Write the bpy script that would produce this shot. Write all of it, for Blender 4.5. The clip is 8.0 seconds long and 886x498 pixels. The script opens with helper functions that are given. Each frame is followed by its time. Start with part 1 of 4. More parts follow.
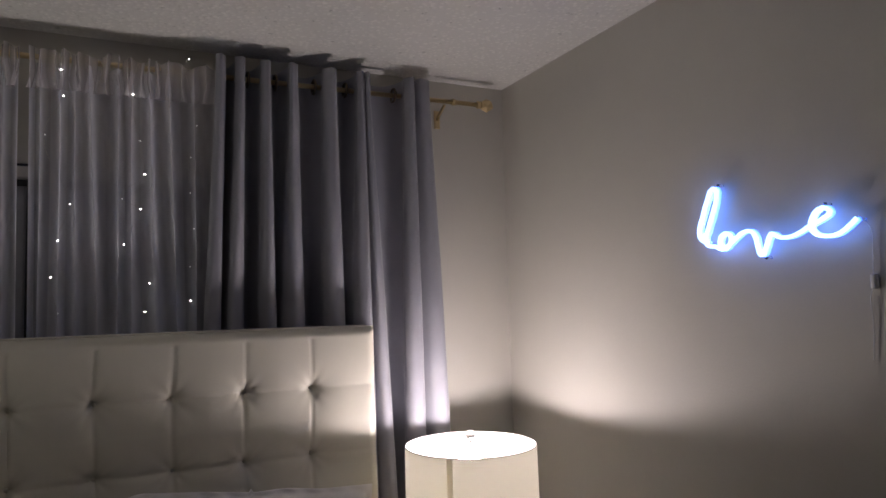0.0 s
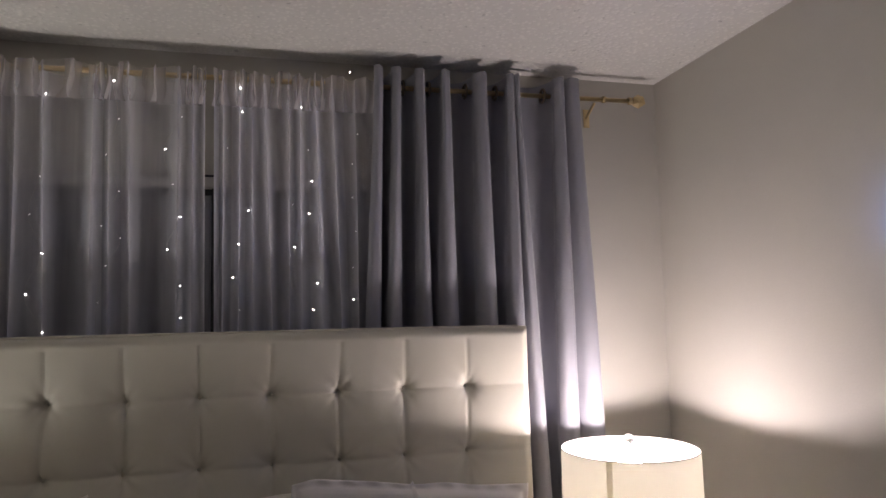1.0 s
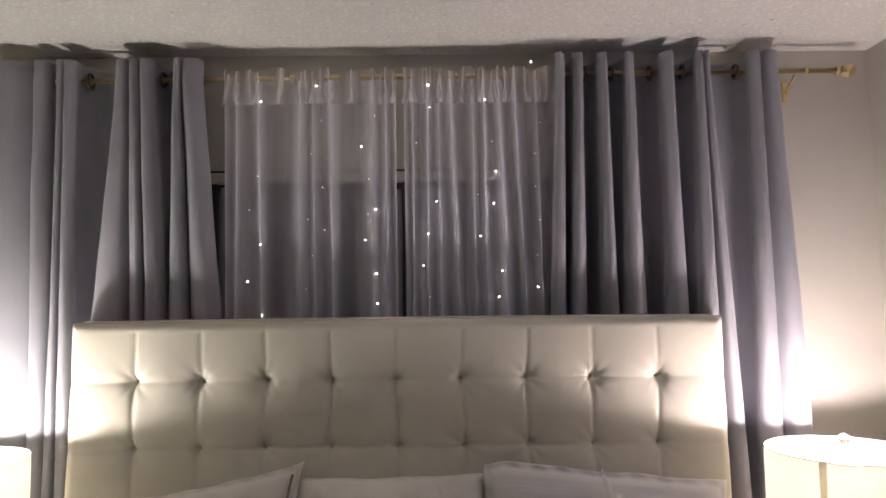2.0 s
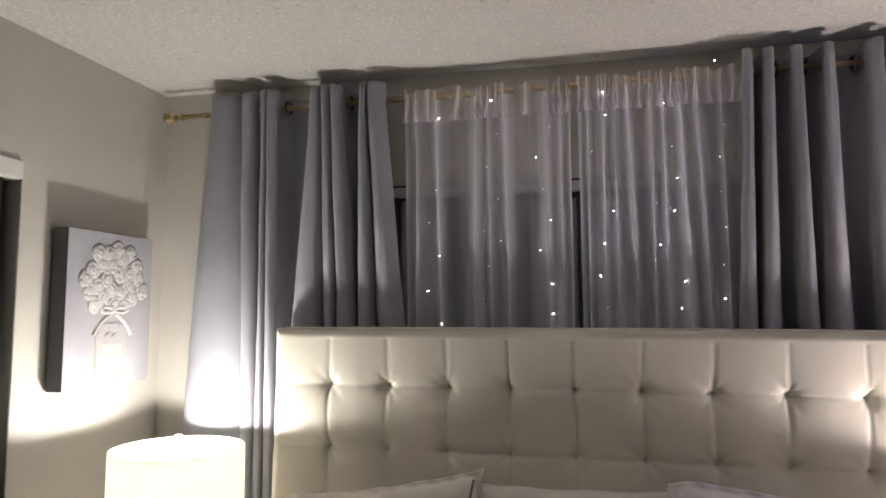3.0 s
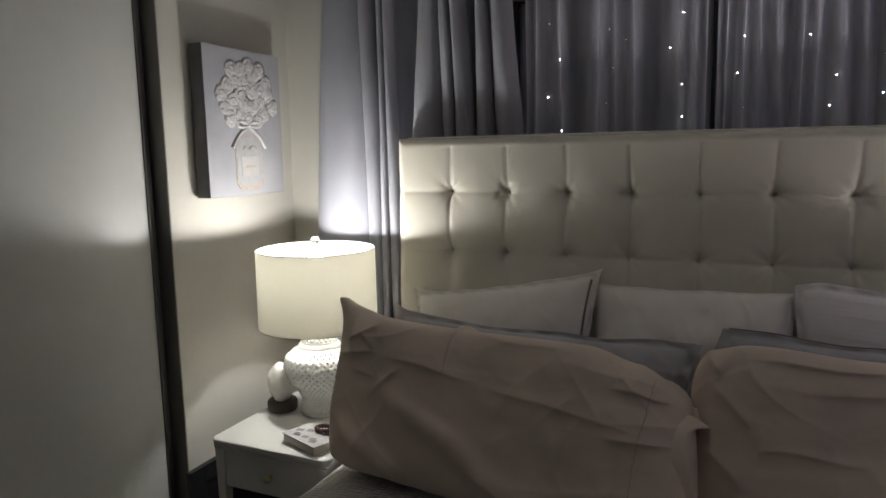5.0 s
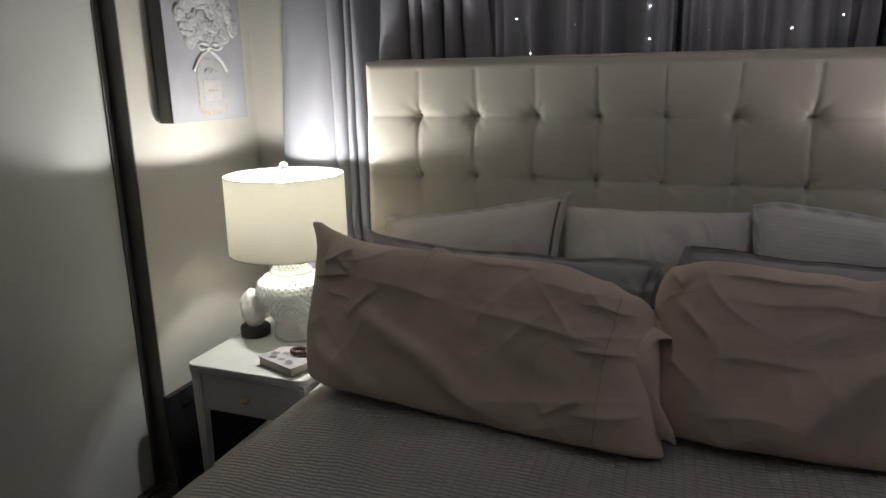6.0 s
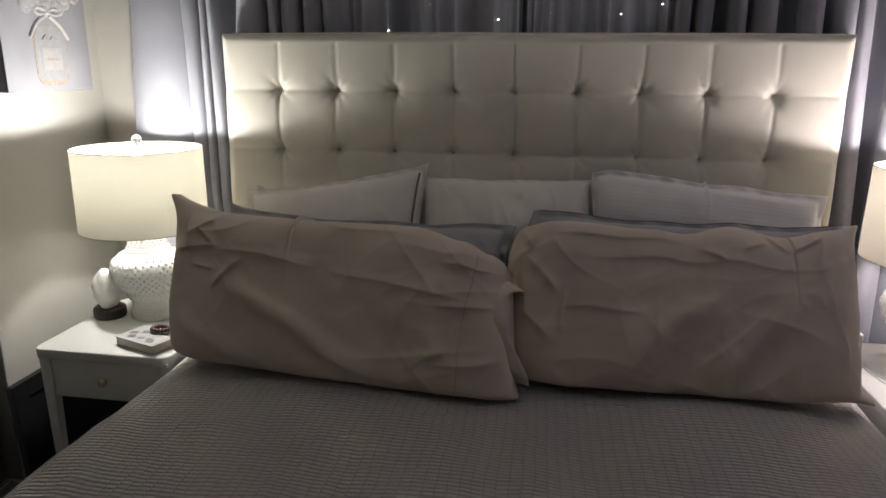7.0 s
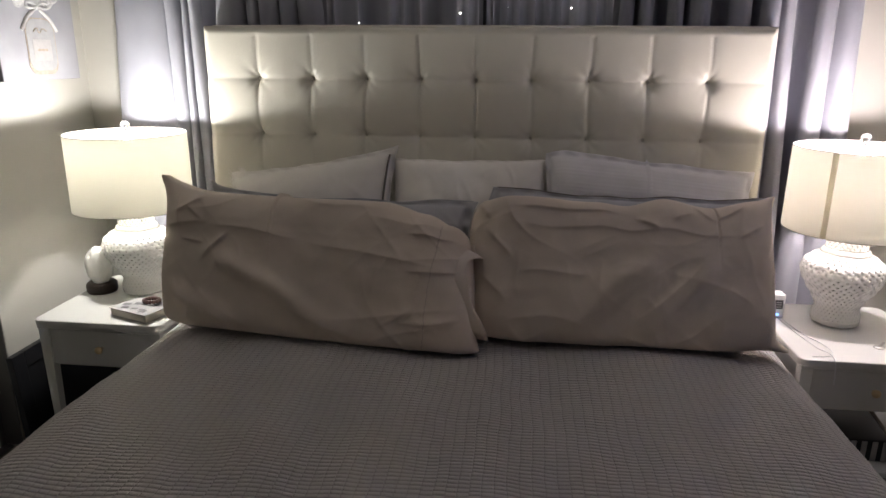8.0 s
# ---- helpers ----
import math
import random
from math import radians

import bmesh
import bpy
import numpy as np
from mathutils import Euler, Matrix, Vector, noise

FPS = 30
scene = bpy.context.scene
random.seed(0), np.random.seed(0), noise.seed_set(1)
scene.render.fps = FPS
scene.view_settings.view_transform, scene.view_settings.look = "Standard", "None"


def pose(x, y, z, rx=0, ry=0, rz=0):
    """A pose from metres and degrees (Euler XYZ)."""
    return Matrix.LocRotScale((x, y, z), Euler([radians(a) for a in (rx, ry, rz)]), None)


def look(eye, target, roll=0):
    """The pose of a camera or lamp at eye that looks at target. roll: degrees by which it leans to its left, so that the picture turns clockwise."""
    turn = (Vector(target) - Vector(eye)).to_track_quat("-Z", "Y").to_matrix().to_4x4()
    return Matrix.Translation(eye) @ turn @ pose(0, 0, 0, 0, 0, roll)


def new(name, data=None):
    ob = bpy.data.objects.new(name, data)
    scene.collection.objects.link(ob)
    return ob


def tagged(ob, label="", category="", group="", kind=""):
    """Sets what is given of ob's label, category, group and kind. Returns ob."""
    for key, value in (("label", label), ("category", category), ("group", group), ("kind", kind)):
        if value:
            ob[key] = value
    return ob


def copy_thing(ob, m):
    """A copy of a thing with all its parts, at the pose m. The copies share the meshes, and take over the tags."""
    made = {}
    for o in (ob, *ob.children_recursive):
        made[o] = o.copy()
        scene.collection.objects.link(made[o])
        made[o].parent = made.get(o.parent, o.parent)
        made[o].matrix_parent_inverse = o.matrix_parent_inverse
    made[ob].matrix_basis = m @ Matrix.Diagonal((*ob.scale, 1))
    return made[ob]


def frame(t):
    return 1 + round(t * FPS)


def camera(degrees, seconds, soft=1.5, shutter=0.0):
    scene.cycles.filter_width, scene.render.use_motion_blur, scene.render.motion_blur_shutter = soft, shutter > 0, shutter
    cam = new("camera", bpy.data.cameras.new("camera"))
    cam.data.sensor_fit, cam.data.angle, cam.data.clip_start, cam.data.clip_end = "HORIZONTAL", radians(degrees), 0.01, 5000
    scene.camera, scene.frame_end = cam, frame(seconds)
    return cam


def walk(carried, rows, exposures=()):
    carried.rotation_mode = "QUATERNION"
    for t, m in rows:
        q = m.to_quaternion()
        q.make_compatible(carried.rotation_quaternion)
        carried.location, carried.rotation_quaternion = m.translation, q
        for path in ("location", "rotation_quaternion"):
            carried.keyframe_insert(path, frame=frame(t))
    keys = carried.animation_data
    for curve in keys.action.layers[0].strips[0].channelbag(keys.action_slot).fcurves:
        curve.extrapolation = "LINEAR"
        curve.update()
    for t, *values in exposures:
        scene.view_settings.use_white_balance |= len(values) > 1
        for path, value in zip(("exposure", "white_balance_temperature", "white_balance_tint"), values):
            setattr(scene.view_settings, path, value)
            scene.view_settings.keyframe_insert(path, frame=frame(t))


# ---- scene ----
cam = camera(66.5, 8.0)
PATH = [
    (0, (0.254, -2.101, 1.562), (1.116, -0.304, 1.719), -1.6),
    (0.5, (0.218, -2.091, 1.566), (0.923, -0.227, 1.734), -1.4),
    (1, (0.195, -2.091, 1.543), (0.685, -0.161, 1.728), -1.2),
    (1.5, (0.168, -2.091, 1.531), (0.435, -0.117, 1.707), -1.1),
    (2, (0.128, -2.104, 1.525), (0.14, -0.112, 1.698), -0.7),
    (2.2, (0.103, -2.122, 1.558), (0.002, -0.133, 1.707), -0.5),
    (3.3, (0.09, -2.132, 1.552), (-0.458, -0.217, 1.735), -0.0),
    (3.5, (0.094, -2.129, 1.546), (-0.494, -0.224, 1.704), -0.1),
    (4, (0.064, -2.141, 1.537), (-0.613, -0.259, 1.577), -0.3),
    (4.5, (0.082, -2.139, 1.483), (-0.705, -0.304, 1.366), -0.6),
    (5, (0.105, -2.137, 1.444), (-0.697, -0.326, 1.16), -0.9),
    (5.2, (0.068, -2.160, 1.434), (-0.679, -0.338, 1.097), -0.9),
    (6.3, (0.079, -2.193, 1.43), (-0.53, -0.358, 0.915), -0.1),
    (6.5, (0.076, -2.21, 1.407), (-0.419, -0.339, 0.9), 0.4),
    (7, (0.098, -2.269, 1.385), (-0.185, -0.358, 0.868), 0.5),
    (7.5, (0.148, -2.401, 1.388), (-0.048, -0.481, 0.864), 0.3),
    (8, (0.151, -2.477, 1.396), (-0.058, -0.566, 0.844), 0.4),
]
EXPOSURES = [
    (0.0, -0.10, 6550, 11), (0.5, 0.20, 6600, 12), (1.0, 0.38, 6700, 13), (1.5, 0.72, 6850, 14), (2.0, 0.98, 6900, 14), (3.5, 0.97, 6600, 9), (4.0, 0.64, 6450, 8),
    (4.5, 0.23, 6400, 8), (5.0, 0.13, 6400, 8), (6.5, 0.30, 6400, 8), (7.0, 0.45, 6450, 9), (7.5, 0.61, 6450, 10), (8.0, 0.68, 6450, 10),
]
walk(cam, [(t, look(eye, target, roll)) for t, eye, target, roll in PATH], EXPOSURES)

# ---- world, exposure ----
world = bpy.data.worlds.new("night")
scene.world = world
world.use_nodes = True
world.node_tree.nodes["Background"].inputs[0].default_value = (0.01, 0.014, 0.03, 1)
world.node_tree.nodes["Background"].inputs[1].default_value = 0.3
BULB_LEFT = ((1.0, 0.985, 0.965), 318.0, 1.081)
BULB_RIGHT = ((1.0, 0.895, 0.93), 350.0, 1.079)

# room
XL, XR, YB, YF, ZC = -1.61, 1.64, 0.20, -3.0, 2.410


# ---- materials ----
def material(name):
    m = bpy.data.materials.new(name)
    m.use_nodes = True
    return m, m.node_tree.nodes, m.node_tree.links, m.node_tree.nodes["Principled BSDF"]


def surface(name, color, rough=0.6, metal=0.0, vary=0.12, scale=6.0, grain=120.0, bump=0.15, dist=0.002, stretch=(1, 1, 1), sheen=0.0, spec=0.5):
    """Principled surface with two scales of colour variation and a fine bump."""
    m, n, l, p = material(name)
    co = n.new("ShaderNodeTexCoord")
    mp = n.new("ShaderNodeMapping")
    mp.inputs["Scale"].default_value = stretch
    l.new(co.outputs["Object"], mp.inputs["Vector"])
    big = n.new("ShaderNodeTexNoise")
    big.inputs["Scale"].default_value = scale
    big.inputs["Detail"].default_value = 5
    fine = n.new("ShaderNodeTexNoise")
    fine.inputs["Scale"].default_value = grain
    fine.inputs["Detail"].default_value = 3
    l.new(mp.outputs[0], big.inputs["Vector"])
    l.new(mp.outputs[0], fine.inputs["Vector"])
    add = n.new("ShaderNodeMath")
    add.operation = "MULTIPLY_ADD"
    add.inputs[1].default_value = 0.35
    l.new(fine.outputs["Fac"], add.inputs[0])
    l.new(big.outputs["Fac"], add.inputs[2])
    ramp = n.new("ShaderNodeMapRange")
    ramp.inputs["From Min"].default_value = 0.35
    ramp.inputs["From Max"].default_value = 1.0
    ramp.inputs["To Min"].default_value = 1 - vary
    ramp.inputs["To Max"].default_value = 1 + vary
    l.new(add.outputs[0], ramp.inputs["Value"])
    tint = n.new("ShaderNodeVectorMath")
    tint.operation = "SCALE"
    tint.inputs[0].default_value = color
    l.new(ramp.outputs[0], tint.inputs["Scale"])
    l.new(tint.outputs[0], p.inputs["Base Color"])
    p.inputs["Roughness"].default_value = rough
    p.inputs["Metallic"].default_value = metal
    p.inputs["Sheen Weight"].default_value = sheen
    p.inputs["Specular IOR Level"].default_value = spec
    b = n.new("ShaderNodeBump")
    b.inputs["Strength"].default_value = bump
    b.inputs["Distance"].default_value = dist
    l.new(fine.outputs["Fac"], b.inputs["Height"])
    l.new(b.outputs[0], p.inputs["Normal"])
    return m


def emitter(name, color, strength):
    m, n, l, p = material(name)
    p.inputs["Base Color"].default_value = (0.8, 0.8, 0.8, 1)
    p.inputs["Emission Color"].default_value = (*color, 1)
    p.inputs["Emission Strength"].default_value = strength
    return m


def shade_cloth(name, color, through_share):
    """Linen lampshade: part of the light goes through."""
    m, n, l, p = material(name)
    p.inputs["Base Color"].default_value = (*color, 1)
    p.inputs["Roughness"].default_value = 0.9
    p.inputs["Specular IOR Level"].default_value = 0.1
    tr = n.new("ShaderNodeBsdfTranslucent")
    tr.inputs["Color"].default_value = (*color, 1)
    mix = n.new("ShaderNodeMixShader")
    mix.inputs[0].default_value = through_share
    co = n.new("ShaderNodeTexCoord")
    weave = n.new("ShaderNodeTexNoise")
    weave.inputs["Scale"].default_value = 260
    l.new(co.outputs["Object"], weave.inputs["Vector"])
    b = n.new("ShaderNodeBump")
    b.inputs["Strength"].default_value = 0.15
    b.inputs["Distance"].default_value = 0.001
    l.new(weave.outputs["Fac"], b.inputs["Height"])
    l.new(b.outputs[0], p.inputs["Normal"])
    l.new(p.outputs[0], mix.inputs[1])
    l.new(tr.outputs[0], mix.inputs[2])
    l.new(mix.outputs[0], n["Material Output"].inputs["Surface"])
    return m


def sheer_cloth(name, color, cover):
    """Voile: an open weave, see-through between its threads; bright fold streaks are painted in as opacity."""
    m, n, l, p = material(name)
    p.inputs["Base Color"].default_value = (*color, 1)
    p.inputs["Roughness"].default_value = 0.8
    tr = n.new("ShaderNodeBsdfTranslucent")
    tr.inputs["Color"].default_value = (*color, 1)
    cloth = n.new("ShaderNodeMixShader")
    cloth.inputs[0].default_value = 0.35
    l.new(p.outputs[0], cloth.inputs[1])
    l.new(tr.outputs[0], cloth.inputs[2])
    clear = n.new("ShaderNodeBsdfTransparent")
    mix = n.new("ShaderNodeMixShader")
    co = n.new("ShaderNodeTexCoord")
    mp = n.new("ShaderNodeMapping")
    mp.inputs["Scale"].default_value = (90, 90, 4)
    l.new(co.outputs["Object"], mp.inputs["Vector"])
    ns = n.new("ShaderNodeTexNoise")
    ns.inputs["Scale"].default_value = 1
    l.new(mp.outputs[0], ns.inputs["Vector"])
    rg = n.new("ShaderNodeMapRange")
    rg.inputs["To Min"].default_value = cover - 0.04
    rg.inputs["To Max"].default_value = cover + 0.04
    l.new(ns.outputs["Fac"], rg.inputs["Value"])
    fold_streak = n.new("ShaderNodeAttribute")
    fold_streak.attribute_name = "fold_streak"
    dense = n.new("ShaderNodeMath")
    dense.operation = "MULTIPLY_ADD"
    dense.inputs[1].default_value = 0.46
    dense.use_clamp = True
    l.new(fold_streak.outputs["Fac"], dense.inputs[0])
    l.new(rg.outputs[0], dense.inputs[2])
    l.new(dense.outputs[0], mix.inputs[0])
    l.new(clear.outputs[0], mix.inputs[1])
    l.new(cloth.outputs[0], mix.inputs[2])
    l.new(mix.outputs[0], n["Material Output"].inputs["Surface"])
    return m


def quilt_cloth():
    """Matelasse: lengthwise seams 2.4 cm apart with crosswise ribs between them."""
    m, n, l, p = material("quilt")
    co = n.new("ShaderNodeTexCoord")
    wob = n.new("ShaderNodeTexNoise")
    wob.inputs["Scale"].default_value = 5
    l.new(co.outputs["Object"], wob.inputs["Vector"])
    off = n.new("ShaderNodeVectorMath")
    off.operation = "MULTIPLY_ADD"
    off.inputs[1].default_value = (0.022, 0.026, 0.0)
    l.new(wob.outputs["Color"], off.inputs[0])
    l.new(co.outputs["Object"], off.inputs[2])
    sep = n.new("ShaderNodeSeparateXYZ")
    l.new(off.outputs[0], sep.inputs[0])

    def wave(out, period, power):
        a = n.new("ShaderNodeMath")
        a.operation = "MULTIPLY"
        a.inputs[1].default_value = math.pi / period
        l.new(out, a.inputs[0])
        s = n.new("ShaderNodeMath")
        s.operation = "SINE"
        l.new(a.outputs[0], s.inputs[0])
        q = n.new("ShaderNodeMath")
        q.operation = "ABSOLUTE"
        l.new(s.outputs[0], q.inputs[0])
        r = n.new("ShaderNodeMath")
        r.operation = "POWER"
        r.inputs[1].default_value = power
        l.new(q.outputs[0], r.inputs[0])
        return r.outputs[0]

    cords = wave(sep.outputs[0], 0.024, 0.16)
    col = n.new("ShaderNodeMath")
    col.operation = "DIVIDE"
    col.inputs[1].default_value = 0.024
    l.new(sep.outputs[0], col.inputs[0])
    step = n.new("ShaderNodeMath")
    step.operation = "FLOOR"
    l.new(col.outputs[0], step.inputs[0])
    rnd = n.new("ShaderNodeTexWhiteNoise")
    rnd.noise_dimensions = "1D"
    l.new(step.outputs[0], rnd.inputs["W"])
    shift = n.new("ShaderNodeMath")
    shift.operation = "MULTIPLY_ADD"
    shift.inputs[1].default_value = 0.0030
    l.new(rnd.outputs["Value"], shift.inputs[0])
    l.new(sep.outputs[1], shift.inputs[2])
    ribs = wave(shift.outputs[0], 0.0125, 0.6)
    soft_ribs = n.new("ShaderNodeMath")
    soft_ribs.operation = "MULTIPLY_ADD"
    soft_ribs.inputs[1].default_value = 0.78
    soft_ribs.inputs[2].default_value = 0.22
    l.new(ribs, soft_ribs.inputs[0])
    both = n.new("ShaderNodeMath")
    both.operation = "MULTIPLY"
    l.new(cords, both.inputs[0])
    l.new(soft_ribs.outputs[0], both.inputs[1])
    fine = n.new("ShaderNodeTexNoise")
    fine.inputs["Scale"].default_value = 300
    l.new(co.outputs["Object"], fine.inputs["Vector"])
    sm = n.new("ShaderNodeMath")
    sm.operation = "MULTIPLY_ADD"
    sm.inputs[1].default_value = 0.25
    l.new(fine.outputs["Fac"], sm.inputs[0])
    l.new(both.outputs[0], sm.inputs[2])
    b = n.new("ShaderNodeBump")
    b.inputs["Strength"].default_value = 1.0
    b.inputs["Distance"].default_value = 0.007
    l.new(sm.outputs[0], b.inputs["Height"])
    l.new(b.outputs[0], p.inputs["Normal"])
    # seams and rib grooves also get their shade in the colour
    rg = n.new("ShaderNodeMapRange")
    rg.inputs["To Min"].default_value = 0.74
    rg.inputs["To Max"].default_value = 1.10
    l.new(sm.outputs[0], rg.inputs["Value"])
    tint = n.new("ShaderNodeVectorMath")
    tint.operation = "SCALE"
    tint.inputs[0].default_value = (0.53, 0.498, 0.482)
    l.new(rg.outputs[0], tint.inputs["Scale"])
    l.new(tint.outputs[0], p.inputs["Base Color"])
    p.inputs["Roughness"].default_value = 0.95
    p.inputs["Specular IOR Level"].default_value = 0.1
    return m


def popcorn_ceiling():
    """Sprayed popcorn finish."""
    m, n, l, p = material("popcorn_ceiling")
    p.inputs["Roughness"].default_value = 0.95
    p.inputs["Specular IOR Level"].default_value = 0.1
    co = n.new("ShaderNodeTexCoord")
    v = n.new("ShaderNodeTexVoronoi")
    v.inputs["Scale"].default_value = 58
    v.inputs["Randomness"].default_value = 1.0
    l.new(co.outputs["Object"], v.inputs["Vector"])
    ns = n.new("ShaderNodeTexNoise")
    ns.inputs["Scale"].default_value = 75
    ns.inputs["Detail"].default_value = 3
    l.new(co.outputs["Object"], ns.inputs["Vector"])
    sub = n.new("ShaderNodeMath")
    sub.operation = "SUBTRACT"
    l.new(ns.outputs["Fac"], sub.inputs[0])
    l.new(v.outputs["Distance"], sub.inputs[1])
    b = n.new("ShaderNodeBump")
    b.inputs["Strength"].default_value = 0.5
    b.inputs["Distance"].default_value = 0.006
    l.new(sub.outputs[0], b.inputs["Height"])
    l.new(b.outputs[0], p.inputs["Normal"])
    # hollows between the lumps carry shade in the colour too
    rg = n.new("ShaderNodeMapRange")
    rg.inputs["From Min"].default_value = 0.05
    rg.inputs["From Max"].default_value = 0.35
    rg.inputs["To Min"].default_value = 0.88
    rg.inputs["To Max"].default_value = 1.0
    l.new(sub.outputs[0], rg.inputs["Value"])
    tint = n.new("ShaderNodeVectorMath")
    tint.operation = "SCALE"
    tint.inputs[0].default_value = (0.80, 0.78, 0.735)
    # scattered dark specks, in the colour alone
    speck = n.new("ShaderNodeTexNoise")
    speck.inputs["Scale"].default_value = 42
    speck.inputs["Detail"].default_value = 2
    l.new(co.outputs["Object"], speck.inputs["Vector"])
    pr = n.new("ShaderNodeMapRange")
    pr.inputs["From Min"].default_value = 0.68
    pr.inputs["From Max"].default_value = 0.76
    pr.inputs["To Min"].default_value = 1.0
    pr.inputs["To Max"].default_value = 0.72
    l.new(speck.outputs["Fac"], pr.inputs["Value"])
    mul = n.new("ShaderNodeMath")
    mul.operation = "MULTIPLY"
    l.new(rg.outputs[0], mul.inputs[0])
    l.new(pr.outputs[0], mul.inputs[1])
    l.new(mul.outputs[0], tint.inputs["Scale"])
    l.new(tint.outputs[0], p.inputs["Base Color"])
    return m


def clear_glass(name, rough=0.02):
    m, n, l, p = material(name)
    p.inputs["Transmission Weight"].default_value = 1.0
    p.inputs["Roughness"].default_value = rough
    p.inputs["IOR"].default_value = 1.45
    return m


WALL = surface("wall_paint", (0.52, 0.497, 0.447), 0.62, vary=0.05, scale=2.0, grain=170, bump=0.25, dist=0.0015, spec=0.35)
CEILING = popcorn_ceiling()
CARPET = surface("carpet", (0.11, 0.10, 0.09), 0.98, vary=0.3, scale=5, grain=400, bump=0.8, dist=0.006)
UNSEEN_WALL = surface("unseen_wall_tone", (0.33, 0.32, 0.295), 0.6, vary=0.05, scale=2.0, grain=170, bump=0.2)
WHITE_TRIM = surface("white_trim", (0.72, 0.71, 0.67), 0.35, vary=0.05, grain=60, bump=0.05)
DOOR_PAINT = surface("closet_door_paint", (0.55, 0.55, 0.52), 0.28, vary=0.05, scale=1.5, grain=30, bump=0.04)
# dark tone for the unlit closet reveal
REVEAL_SHADE = surface("reveal_shade_tone", (0.17, 0.16, 0.145), 0.5, vary=0.08)
ALU = surface("grey_track", (0.16, 0.155, 0.145), 0.4, 0.5, vary=0.1)
DARK_FRAME = surface("dark_window_frame", (0.03, 0.03, 0.032), 0.5)
PANEL_GREY = surface("window_panel", (0.55, 0.53, 0.50), 0.7, vary=0.06)
DRAPE = surface("grey_drape", (0.280, 0.279, 0.314), 0.75, vary=0.08, scale=8, grain=500, bump=0.25, dist=0.001, sheen=0.2)
LINER = surface("grey_liner", (0.345, 0.348, 0.385), 0.85, vary=0.12, scale=8, grain=500, bump=0.2, dist=0.001)
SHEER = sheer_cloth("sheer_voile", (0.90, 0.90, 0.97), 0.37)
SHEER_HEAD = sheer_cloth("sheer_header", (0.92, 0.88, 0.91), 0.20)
BRASS = surface("brass", (0.66, 0.52, 0.30), 0.36, 1.0, vary=0.12, scale=20, bump=0.03)
BRONZE = surface("dark_grommet", (0.12, 0.09, 0.06), 0.35, 1.0)
LEATHER = surface("cream_leatherette", (0.73, 0.692, 0.592), 0.48, vary=0.05, scale=4, grain=350, bump=0.12, dist=0.0008, spec=0.4)
HEM_THREAD = surface("brown_thread", (0.42, 0.32, 0.27), 0.9)
STITCH = surface("seam_thread", (0.25, 0.22, 0.19), 0.9)
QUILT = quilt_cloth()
SHEET = surface("white_sheet", (0.68, 0.65, 0.62), 0.9, vary=0.05)
SHAM = surface("taupe_pillowcase", (0.70, 0.595, 0.495), 0.85, vary=0.12, scale=7, grain=420, bump=0.3, dist=0.0015, sheen=0.1)
GREY_SHAM = surface("grey_sham", (0.45, 0.443, 0.462), 0.7, vary=0.1, scale=9, grain=400, bump=0.2, dist=0.001, sheen=0.2)
CREAM = surface("cream_linen", (0.86, 0.815, 0.76), 0.9, vary=0.06, scale=10, grain=450, bump=0.3, dist=0.001)
CORD_WHITE = surface("corded_white_cotton", (0.84, 0.81, 0.81), 0.9, vary=0.06, scale=10, grain=450, bump=0.2, dist=0.001)
LACQUER = surface("white_lacquer", (0.70, 0.69, 0.65), 0.32, vary=0.04, scale=4, grain=40, bump=0.04)
CERAMIC = surface("white_ceramic", (0.84, 0.83, 0.80), 0.18, vary=0.03, grain=30, bump=0.03)
SHADE = shade_cloth("cream_shade", (0.88, 0.86, 0.79), 0.25)
SHADE_SEAM = shade_cloth("shade_seam", (0.90, 0.87, 0.78), 0.75)
SHADE_TRIM = surface("shade_trim", (0.35, 0.33, 0.28), 0.8)
CRYSTAL = clear_glass("crystal")
PANE = clear_glass("window_glass", 0.01)
BLACK = surface("black_lacquer", (0.012, 0.012, 0.014), 0.45)
DARK_WOOD = surface("dark_wood", (0.035, 0.022, 0.016), 0.5, vary=0.3, stretch=(1, 1, 8))
SALT = surface("white_selenite", (0.85, 0.83, 0.78), 0.35, vary=0.08, scale=30, grain=90, bump=0.5, dist=0.004)
CANVAS = surface("blue_grey_canvas", (0.350, 0.345, 0.372), 0.85, vary=0.14, scale=7, grain=300, bump=0.3, dist=0.001)
CANVAS_EDGE = surface("grey_canvas_edge", (0.15, 0.145, 0.15), 0.85)
FLOWER_GREY = surface("flower_shadow_paint", (0.42, 0.41, 0.415), 0.7, vary=0.25, scale=50)
IMPASTO = surface("white_impasto", (0.52, 0.505, 0.50), 0.6, vary=0.14, scale=40, grain=200, bump=0.6, dist=0.003)
GOLD_PAINT = surface("gold_paint", (0.42, 0.35, 0.27), 0.5, 0.2, vary=0.25, scale=60)
BOTTLE_PAINT = surface("pale_bottle_paint", (0.37, 0.365, 0.375), 0.7, vary=0.12, scale=30)
PALE_LABEL = surface("pale_label", (0.44, 0.42, 0.415), 0.7, vary=0.12, scale=40)
GREY_PRINT = surface("grey_print", (0.20, 0.19, 0.19), 0.6, vary=0.4, scale=60)
BROWN = surface("brown_leather", (0.09, 0.035, 0.03), 0.45, vary=0.3, scale=50)
PAPER = surface("book_pages", (0.62, 0.58, 0.50), 0.9, stretch=(1, 1, 60))
WHITE_PLASTIC = surface("white_plastic", (0.75, 0.75, 0.74), 0.35, vary=0.03)
STEEL = surface("steel", (0.5, 0.48, 0.46), 0.3, 1.0)
